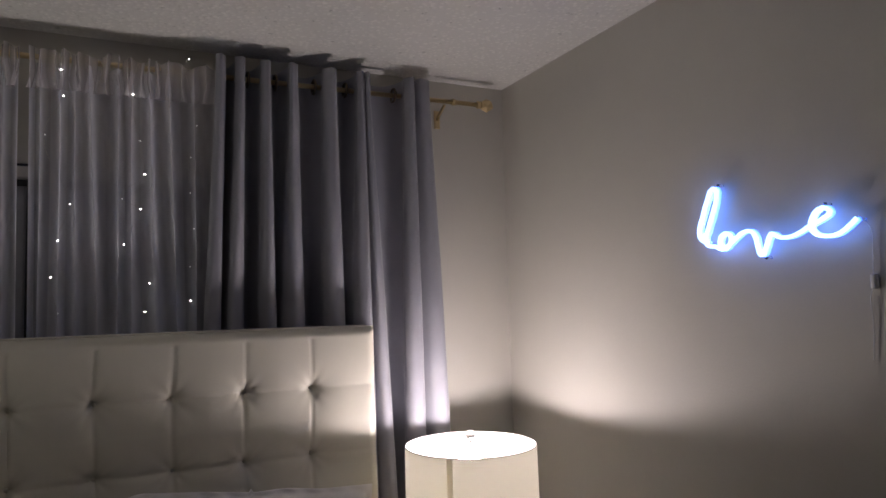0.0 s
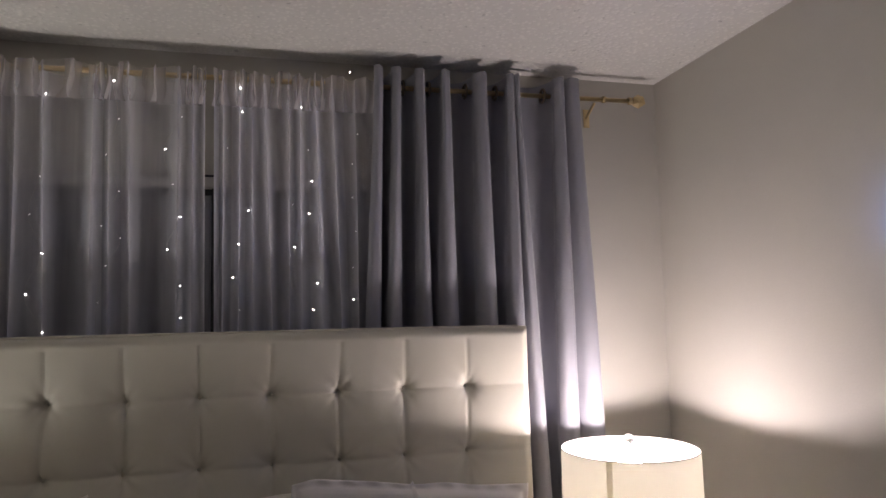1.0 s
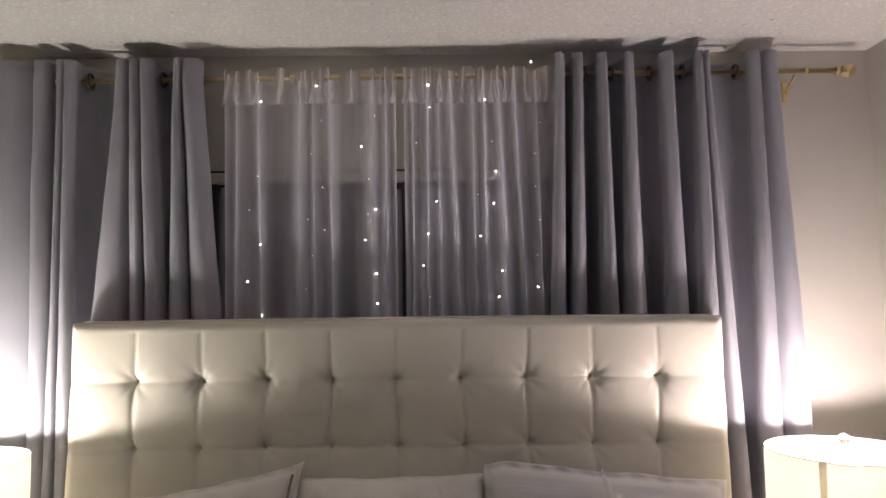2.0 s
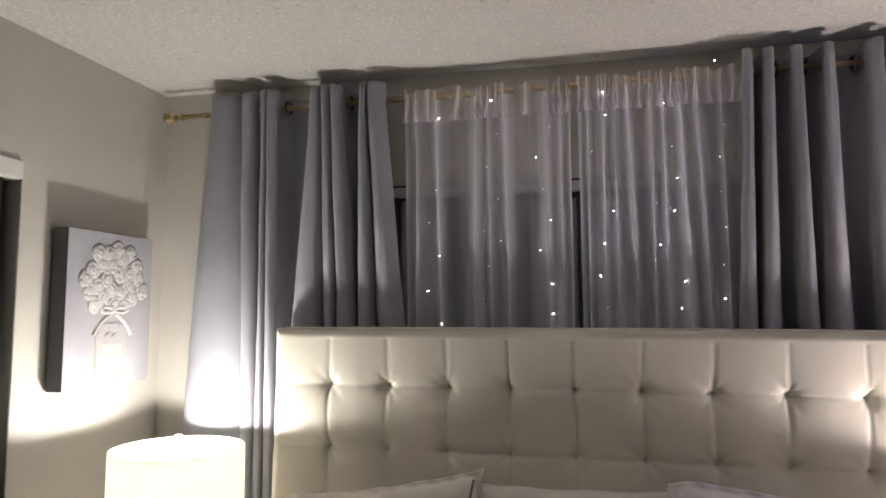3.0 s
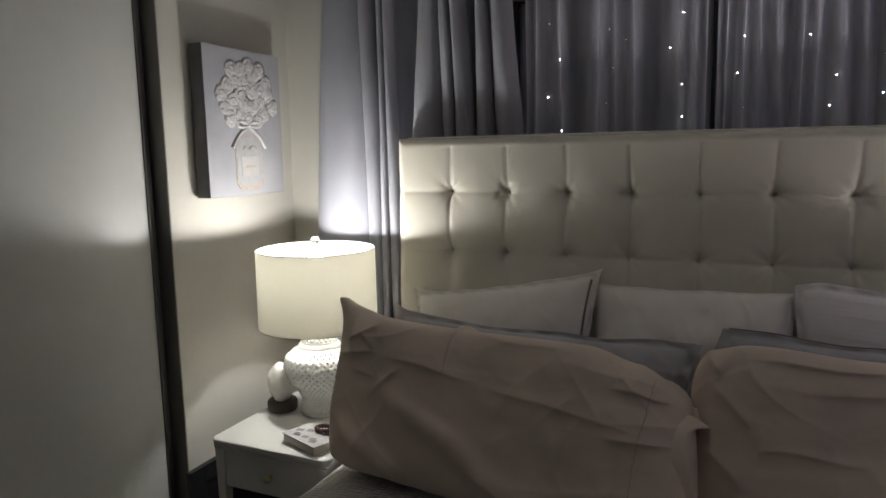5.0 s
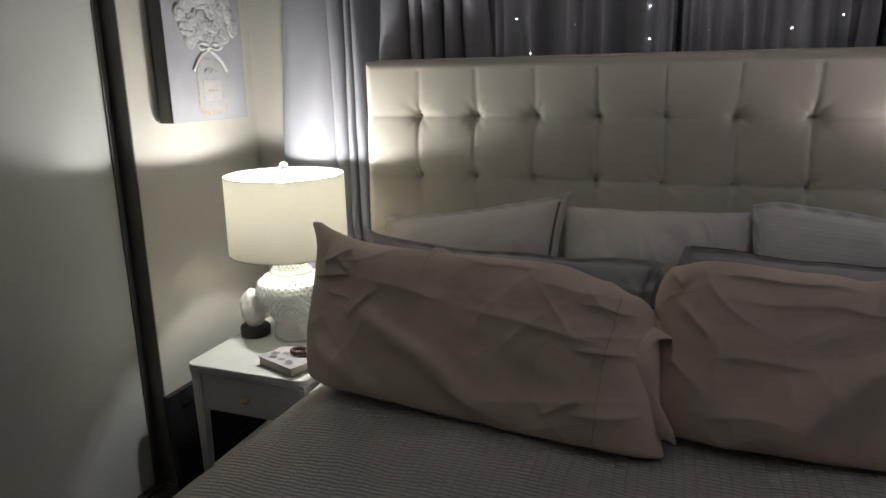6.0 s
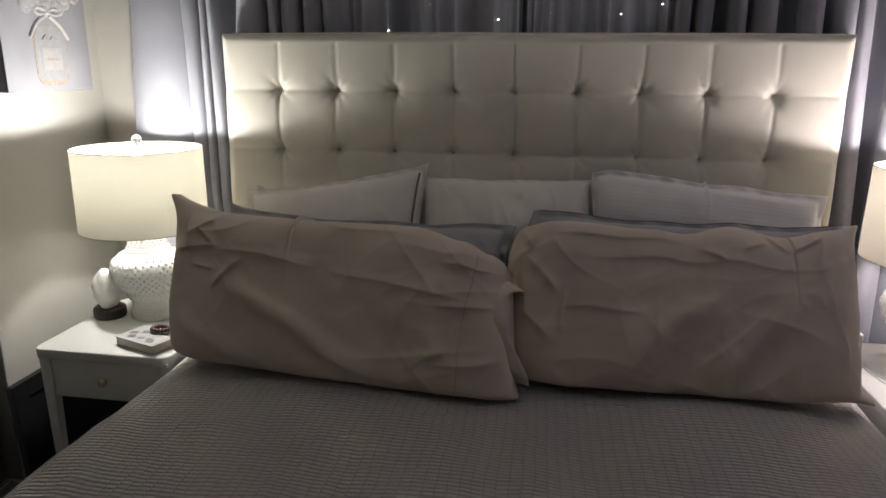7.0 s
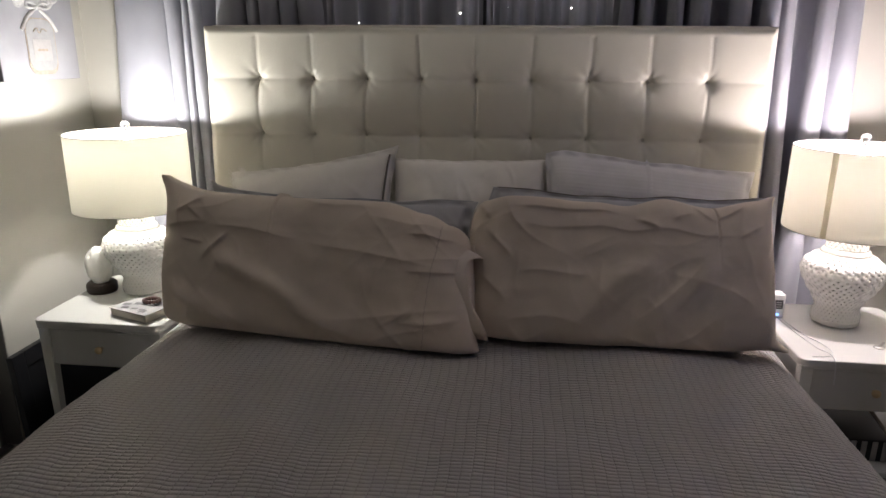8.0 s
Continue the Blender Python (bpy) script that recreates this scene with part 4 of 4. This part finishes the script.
# ---- table lamps ----
def jar_profile(t):
    """Radius of the ginger jar's pierced body, foot to shoulder."""
    pts = ((0.0, 0.069), (0.06, 0.069), (0.20, 0.063), (0.34, 0.077), (0.50, 0.100), (0.63, 0.116), (0.74, 0.123), (0.85, 0.116), (0.94, 0.095), (1.0, 0.070))
    for (a, ra), (b, rb) in zip(pts, pts[1:]):
        if t <= b:
            f = (t - a) / (b - a)
            f = f * f * (3 - 2 * f)
            return ra + (rb - ra) * f
    return pts[-1][1]


def lattice(n, rows, radius, z0, z1, mat, name, parent, hole=0.55, label=""):
    """Pierced ceramic wall of revolution: a diamond grid with a round hole in each cell."""
    bm = bmesh.new()
    known = {}

    def at(u, t):
        u %= n
        key = (round(u * 64) % (n * 64), round(t * 6400))
        if key not in known:
            a, r = 2 * math.pi * u / n, radius(min(1.0, max(0.0, t / rows)))
            known[key] = bm.verts.new((r * math.cos(a), r * math.sin(a), z0 + (z1 - z0) * t / rows))
        return known[key]

    eight = ((1, 0), (0.5, 0.5), (0, 1), (-0.5, 0.5), (-1, 0), (-0.5, -0.5), (0, -1), (0.5, -0.5))
    for j in range(0, rows + 1):
        for i in range(n):
            u, t = i + 0.5 * (j % 2), float(j)
            outer = [at(u + 0.5 * p, min(rows, max(0, t + q))) for p, q in eight]
            inner = []
            for k in range(8):
                g = math.pi * k / 4
                wide = hole * (0.5 + 0.5 * min(1.0, j / (0.6 * rows)))
                inner.append(at(u + 0.5 * wide * math.cos(g), t + wide * math.sin(g)) if 0 < j < rows else None)
            if 0 < j < rows:
                for k in range(8):
                    bm.faces.new((outer[k], outer[(k + 1) % 8], inner[(k + 1) % 8], inner[k]))
            else:
                keep = []
                for v in outer:
                    if v not in keep:
                        keep.append(v)
                if len(keep) > 2:
                    try:
                        bm.faces.new(keep)
                    except ValueError:
                        pass
    bmesh.ops.recalc_face_normals(bm, faces=bm.faces)
    ob = part(name, bm, mat, parent, label)
    s = ob.modifiers.new("thickness", "SOLIDIFY")
    s.thickness, s.offset = 0.0045, -1
    return ob


def table_lamp(name, bulb, seam_angle, label):
    e = thing(name, (0, 0, 0), label, "table lamp", "table lamps")
    color, strength, zb = bulb
    zb -= 0.544
    jar = lattice(32, 21, jar_profile, 0.012, 0.236, CERAMIC, "jar_body", e, 0.29, "pierced white ceramic ginger jar")
    v, f = lathe([(0.0, 0.0), (0.067, 0.0), (0.072, 0.004), (0.072, 0.014), (0.069, 0.020), (0.065, 0.020), (0.0, 0.018)])
    place("foot", mesh_of("foot", v, f, CERAMIC), e)
    v, f = lathe([(0.050, 0.230), (0.066, 0.230), (0.072, 0.236), (0.073, 0.245), (0.068, 0.253), (0.060, 0.256), (0.050, 0.254)], close=True)
    place("collar", mesh_of("collar", v, f, CERAMIC), e)
    lattice(24, 7, lambda t: 0.058 - 0.003 * t, 0.254, 0.326, CERAMIC, "neck", e, 0.34, "pierced ceramic neck")
    v, f = lathe([(0.0, 0.322), (0.060, 0.322), (0.063, 0.327), (0.060, 0.333), (0.0, 0.336)])
    place("cap", mesh_of("cap", v, f, CERAMIC), e)
    part("stem", rod_bm((0, 0, 0.33), (0, 0, zb - 0.045), 0.009), BRASS, e)
    part("socket", rod_bm((0, 0, zb - 0.075), (0, 0, zb - 0.028), 0.016), BRASS, e)
    # bulb: the light of the lamp
    bm = ball((0, 0, zb), 0.034, 20, (1, 1, 0.75))
    part("bulb", bm, emitter("lit_bulb", color, strength), e, "glowing white bulb")
    # unseen collar, added to hold back the downward light
    part("light_block", rod_bm((0, 0, zb - 0.06), (0, 0, zb - 0.022), 0.011, 20, 0.014), WHITE_PLASTIC, e, "unseen collar that blocks light below the bulb")
    for s in (-1, 1):
        tube_curve("harp", [(s * 0.02, 0, zb - 0.05), (s * 0.055, 0, zb), (s * 0.045, 0, 0.545), (0, 0, 0.584)], 0.0018, BRASS, e)
    # drum shade, open above and below
    r0, r1, z0, z1, th = 0.203, 0.201, 0.318, 0.581, 0.0025
    v, f = lathe([(r0, z0), (r1, z1), (r1 - th, z1), (r0 - th, z0)], 96, True)
    sh = place("shade", mesh_of("shade", v, f, SHADE), e, "cream drum shade glowing from inside")
    soften(sh, 40)
    for r, z in ((r0, z0), (r1, z1)):
        v, f = ring((0, 0, z), r - 0.001, 0.0016, "Z", 96, 6)
        place("rim", mesh_of("rim", v, f, SHADE_TRIM), sh, "thin dark rim trim")
    for k in range(3):
        a = 2 * math.pi * k / 3 + 0.4
        part("spider_arm", rod_bm((0, 0, 0.582), (math.cos(a) * (r1 - 0.003), math.sin(a) * (r1 - 0.003), 0.577), 0.0014, 8), STEEL, sh)
    if seam_angle is not None:
        verts, faces = [], []
        for i in range(9):
            a = radians(seam_angle) + (i - 4) * 0.011
            for q, (r, z) in enumerate(((r0, z0 + 0.002), (r1, z1 - 0.002))):
                verts.append(((r + 0.0012) * math.cos(a), (r + 0.0012) * math.sin(a), z))
        faces = [(2 * i, 2 * i + 2, 2 * i + 3, 2 * i + 1) for i in range(8)]
        so = place("seam", mesh_of("seam", verts, faces, SHADE_SEAM), sh, "overlapping darker seam strip")
        so.modifiers.new("thickness", "SOLIDIFY").thickness = 0.0008
    part("finial", ball((0, 0, 0.609), 0.016, 16), CRYSTAL, e, "clear crystal ball finial")
    part("finial_neck", rod_bm((0, 0, 0.578), (0, 0, 0.595), 0.005), STEEL, e)
    return e


lamp_l = table_lamp("table_lamp", BULB_LEFT, None, "lit white pierced ginger-jar lamp with cream drum shade")
lamp_l.location = (-1.219, -0.222, 0.544)
lamp_r = table_lamp("table_lamp", BULB_RIGHT, -135, "lit white pierced ginger-jar lamp with seamed cream shade")
lamp_r.location = (1.228, -0.228, 0.546)

# ---- small things on the nightstands ----
salt = thing("crystal_lamp", (-1.365, -0.255, 0.544), "rough white stone lamp on a dark wooden base", "stone lamp")
v, f = lathe([(0.0, 0.0), (0.050, 0.0), (0.053, 0.006), (0.053, 0.030), (0.049, 0.036), (0.0, 0.036)], 32)
place("base", mesh_of("base", v, f, DARK_WOOD), salt, "dark round wooden base")
bm = bmesh.new()
bmesh.ops.create_icosphere(bm, subdivisions=4, radius=1)
for q in bm.verts:
    p = q.co.copy()
    k = 1 + 0.13 * noise.noise(p * 1.7) + 0.05 * noise.noise(p * 5)
    q.co = Vector((p.x * 0.046 * k, p.y * 0.046 * k, 0.100 + p.z * 0.072 * k))
part("stone", bm, SALT, salt, "irregular white stone")

book = thing("book", (-1.095, -0.455, 0.544), "thick paperback with a grey photo cover", "book")
R = Matrix.Rotation(radians(-20), 4, "Z")
part("pages", block(-0.082, 0.082, -0.058, 0.058, 0.002, 0.026, 0.001, turn=R), PAPER, book, smooth=False)
part("cover", block(-0.085, 0.085, -0.061, 0.061, 0.026, 0.0285, 0.0008, turn=R), PALE_LABEL, book, "pale cover", False)
part("cover", block(-0.085, 0.085, -0.061, 0.061, 0.0, 0.002, 0.0008, turn=R), PALE_LABEL, book, "pale back cover", False)
rng = random.Random(4)
for k in range(9):
    cx, cy = rng.uniform(-0.065, 0.06), rng.uniform(-0.045, 0.04)
    p = R @ Vector((cx, cy, 0))
    part("cover_print", block(p.x - rng.uniform(0.006, 0.016), p.x + 0.012, p.y - 0.008, p.y + rng.uniform(0.006, 0.014), 0.0286, 0.0290, turn=None), GREY_PRINT, book, smooth=False)
brac = thing("bracelet", (-1.075, -0.425, 0.575), "small brown beaded bracelet lying on the book", "bracelet")
for k in range(14):
    a = 2 * math.pi * k / 14
    part("bead", ball((0.026 * math.cos(a), 0.020 * math.sin(a), 0.007), 0.0075, 10), BROWN, brac)

gadget = thing("clock_radio", (1.045, -0.20, 0.544), "small white digital clock with dark display", "clock")
soften(part("case", block(-0.022, 0.022, -0.025, 0.025, 0, 0.085, 0.006, 3), WHITE_PLASTIC, gadget))
part("display", block(-0.014, 0.014, -0.0262, -0.0252, 0.035, 0.066), BLACK, gadget, "dark display", False)
for zz in (0.042, 0.050, 0.058):
    part("display_bar", block(-0.009, 0.009, -0.0272, -0.0264, zz - 0.0015, zz + 0.0015), PALE_LABEL, gadget, smooth=False)
part("indicator", block(-0.004, 0.004, -0.0262, -0.0252, 0.012, 0.018), BLUE_LED, gadget, "blue glowing indicator", False)
cord = thing("charging_cord", (1.06, -0.25, 0.544), "thin white charging cord hanging over the nightstand", "cord")
tube_curve("cord", [(-0.01, 0.02, 0.003), (0.0, -0.10, 0.003), (0.02, -0.22, 0.003), (0.035, -0.298, 0.004), (0.036, -0.312, -0.02), (0.038, -0.315, -0.07)], 0.0016, WHITE_PLASTIC, cord)
tube_curve("cord", [(0.0, 0.01, 0.003), (0.02, -0.12, 0.003), (0.05, -0.20, 0.003), (0.04, -0.27, 0.003), (-0.02, -0.285, 0.003)], 0.0016, WHITE_PLASTIC, cord)
key = thing("keys", (1.27, -0.44, 0.544), "small steel key ring lying on the nightstand", "keys")
v, f = ring((0, 0, 0.002), 0.014, 0.0016, "Z")
place("ring", mesh_of("ring", v, f, STEEL), key)
for a in (15, 50):
    part("key", block(0.012, 0.055, -0.004, 0.004, 0.001, 0.0035, 0.001, turn=None), STEEL, key, smooth=False).rotation_euler[2] = radians(a)

# under the right nightstand: striped box and a stick
box = thing("striped_box", (1.235, -0.31, 0.169), "black and white striped storage box on the shelf", "box")
part("body", block(-0.14, 0.14, -0.16, 0.12, 0, 0.075, 0.006), BLACK, box)
for k in range(9):
    x = -0.128 + 0.032 * k
    part("stripe", block(x - 0.008, x + 0.008, -0.1625, -0.1605, 0.004, 0.071), PALE_LABEL, box, "white stripe", False)
st = thing("wooden_stick", (1.30, -0.40, 0.26), "short pale wooden stick leaning on the box", "stick")
part("shaft", rod_bm((-0.02, 0.02, 0.085), (0.045, -0.055, -0.008), 0.006), TWIG, st)

# black framed board leaning behind the left nightstand
fr = thing("picture_frame", (XL + 0.05, -0.20, 0), "large black frame standing against the wall", "picture frame")
LEAN = Matrix.Rotation(radians(-4), 4, "Y")
for bx in ((-0.012, 0.012, -0.30, -0.24, 0.0, 0.37), (-0.012, 0.012, 0.24, 0.30, 0.0, 0.37), (-0.012, 0.012, -0.24, 0.24, 0.31, 0.37), (-0.012, 0.012, -0.24, 0.24, 0.0, 0.06)):
    q = block(*bx, 0.002)
    bmesh.ops.transform(q, matrix=LEAN, verts=q.verts)
    part("frame_rail", q, BLACK, fr, "black frame rail", False)
q = block(-0.004, 0.004, -0.24, 0.24, 0.06, 0.31)
bmesh.ops.transform(q, matrix=LEAN, verts=q.verts)
part("panel", q, BLACK, fr, "dark panel", False)


# ---- canvas painting on the closet wall ----
PX, PY0, PY1, PZ0, PZ1 = XL + 0.066, -0.354, 0.052, 1.300, 1.815
pic = thing("canvas_painting", (PX, (PY0 + PY1) / 2, (PZ0 + PZ1) / 2), "blue-grey canvas of white flowers in a bottle", "painting")
hw, hh = (PY1 - PY0) / 2, (PZ1 - PZ0) / 2
part("canvas_sides", block(-0.058, -0.0015, -hw, hw, -hh, hh, 0.003), CANVAS_EDGE, pic, "dark grey canvas edges", False)
part("canvas_face", block(-0.0015, 0.0, -hw + 0.001, hw - 0.001, -hh + 0.001, hh - 0.001), CANVAS, pic, "blue-grey painted face", False)
# bouquet: a dome of roses, each a rosette of thick paint dabs


def dome(z):
    return 0.158 * math.sqrt(max(0.0, 1 - ((z - 0.062) / 0.160) ** 2)) if z > 0.062 else 0.158 - 0.9 * (0.062 - z)


rng = random.Random(9)
spots = []
for k in range(900):
    z = rng.uniform(0.012, 0.205)
    y = rng.uniform(-1, 1) * (dome(z) - 0.012)
    if all(math.hypot(y - p, z - q) > 0.038 for p, q in spots):
        spots.append((y, z))
ground = bmesh.new()
for y, z in spots:
    made = bmesh.ops.create_icosphere(ground, subdivisions=2, radius=1)["verts"]
    bmesh.ops.transform(ground, matrix=Matrix.Translation((0.0, 0.008 + y, z)) @ Matrix.Diagonal((0.0022, 0.036, 0.034, 1)), verts=made)
part("flower_ground", ground, FLOWER_GREY, pic, "pale grey flower brushwork")
for y, z in spots:
    bm = bmesh.new()
    turn0 = rng.uniform(0, 6.28)
    for q in range(9):
        outer = q < 6
        a = turn0 + q * (2 * math.pi / 6 if outer else 2 * math.pi / 3) + rng.uniform(-0.25, 0.25)
        rr = rng.uniform(0.017, 0.023) if outer else rng.uniform(0.004, 0.009)
        made = bmesh.ops.create_icosphere(bm, subdivisions=2, radius=1)["verts"]
        m = Matrix.Translation((0.0022 if outer else 0.0040, 0.008 + y + rr * math.cos(a), z + rr * math.sin(a))) @ Matrix.Rotation(a + math.pi / 2 + rng.uniform(-0.3, 0.3), 4, "X") @ Matrix.Diagonal((0.0026, rng.uniform(0.012, 0.019), rng.uniform(0.007, 0.011), 1))
        bmesh.ops.transform(bm, matrix=m, verts=made)
        for v in made:
            v.co += Vector((0.0008, 0.002, 0.002)) * noise.noise(v.co * 160)
    part("flower", bm, IMPASTO, pic, "thick white painted rose")
# bottle, ribbon and label


def plate(x0, x1, y0, y1, z0, z1, r_top, r_low):
    """A flat plate facing +x with rounded corners."""
    bm = bmesh.new()
    rim = []
    for cy, cz, r, a0 in ((y1 - r_top, z1 - r_top, r_top, 0), (y0 + r_top, z1 - r_top, r_top, 90), (y0 + r_low, z0 + r_low, r_low, 180), (y1 - r_low, z0 + r_low, r_low, 270)):
        rim += [(cy + r * math.cos(radians(a0 + 15 * k)), cz + r * math.sin(radians(a0 + 15 * k))) for k in range(7)]
    low = [bm.verts.new((x0, y, z)) for y, z in rim]
    high = [bm.verts.new((x1, y, z)) for y, z in rim]
    bm.faces.new(high)
    for k in range(len(rim)):
        m = (k + 1) % len(rim)
        bm.faces.new((low[k], low[m], high[m], high[k]))
    return bm


part("bottle_outline", plate(0.0002, 0.0016, -0.068, 0.084, -0.238, -0.046, 0.045, 0.040), GOLD_PAINT, pic, "gold bottle outline", False)
part("bottle", plate(0.0006, 0.0026, -0.063, 0.079, -0.224, -0.050, 0.043, 0.036), BOTTLE_PAINT, pic, "pale glass bottle", False)
part("bottle_label", block(0.0030, 0.0042, -0.040, 0.054, -0.190, -0.118, 0.0004), PALE_LABEL, pic, "pale label", False)
tube_curve("label_mark", [(0.0042, -0.028, -0.092), (0.0042, -0.012, -0.080), (0.0042, 0.0, -0.096), (0.0042, 0.018, -0.082), (0.0042, 0.040, -0.090)], 0.0016, GOLD_PAINT, pic, "gold squiggle")
part("label_bar", block(0.0042, 0.0048, -0.020, 0.032, -0.158, -0.150), GOLD_PAINT, pic, "gold bar", False)
for s in (-1, 1):
    tube_curve("ribbon", [(0.002, 0.008, -0.004), (0.002, 0.008 + s * 0.03, 0.006), (0.002, 0.008 + s * 0.055, -0.002), (0.002, 0.008 + s * 0.02, -0.012), (0.002, 0.008, -0.006)], 0.006, IMPASTO, pic, "white bow loop")
    tube_curve("ribbon", [(0.001, 0.008 + s * 0.01, -0.016), (0.001, 0.008 + s * 0.055, -0.045), (0.001, 0.008 + s * 0.090, -0.088)], 0.0065, IMPASTO, pic, "white ribbon tail")


# ---- neon sign on the east wall ----
NX = XR - 0.030
sign = thing("neon_sign", (NX, -1.02, 1.72), "blue-white neon sign that spells love in script", "neon sign")
LOVE = [
    (-0.839, 1.694), (-0.819, 1.705), (-0.813, 1.724), (-0.826, 1.761), (-0.846, 1.806), (-0.860, 1.828), (-0.873, 1.828), (-0.874, 1.805),
    (-0.862, 1.770), (-0.844, 1.731), (-0.833, 1.702), (-0.837, 1.690), (-0.866, 1.682), (-0.888, 1.673), (-0.905, 1.682), (-0.913, 1.698),
    (-0.904, 1.712), (-0.887, 1.710), (-0.878, 1.694), (-0.883, 1.677), (-0.903, 1.682), (-0.929, 1.699), (-0.953, 1.711), (-0.972, 1.710),
    (-0.983, 1.696), (-0.989, 1.668), (-0.998, 1.651), (-1.010, 1.666), (-1.022, 1.693), (-1.028, 1.699), (-1.046, 1.689), (-1.073, 1.687),
    (-1.100, 1.694), (-1.129, 1.708), (-1.158, 1.719), (-1.172, 1.730), (-1.164, 1.740), (-1.147, 1.739), (-1.131, 1.723), (-1.126, 1.703),
    (-1.137, 1.687), (-1.161, 1.680), (-1.188, 1.682), (-1.214, 1.697), (-1.229, 1.710),
]
tube_curve("tube", [(0, y + 1.02, z - 1.72) for y, z in LOVE], 0.0041, NEON, sign, "glowing white neon tube")
tube_curve("backing", [(0.013, y + 1.02, z - 1.72) for y, z in LOVE], 0.0046, NEON_BACK, sign, "blue silicone backing of the tube")
for y, z in ((-0.872, 1.838), (-1.155, 1.750), (-1.000, 1.645), (-1.228, 1.708)):
    part("standoff", rod_bm((0.012, y + 1.02, z - 1.72), (0.030, y + 1.02, z - 1.72), 0.004, 10), CRYSTAL, sign)
tube_curve("cord", [(0.014, -0.209, -0.010), (0.022, -0.222, -0.03), (0.024, -0.222, -0.08), (0.024, -0.220, -0.13)], 0.0010, WHITE_PLASTIC, sign, "thin clear cord")
part("switch", block(0.016, 0.029, -0.228, -0.216, -0.155, -0.125, 0.003), WHITE_PLASTIC, sign, "small white inline switch")
tube_curve("cord", [(0.024, -0.222, -0.15), (0.024, -0.214, -0.16), (0.025, -0.212, -0.22), (0.026, -0.206, -0.30)], 0.0009, WHITE_PLASTIC, sign, "thin clear cord")
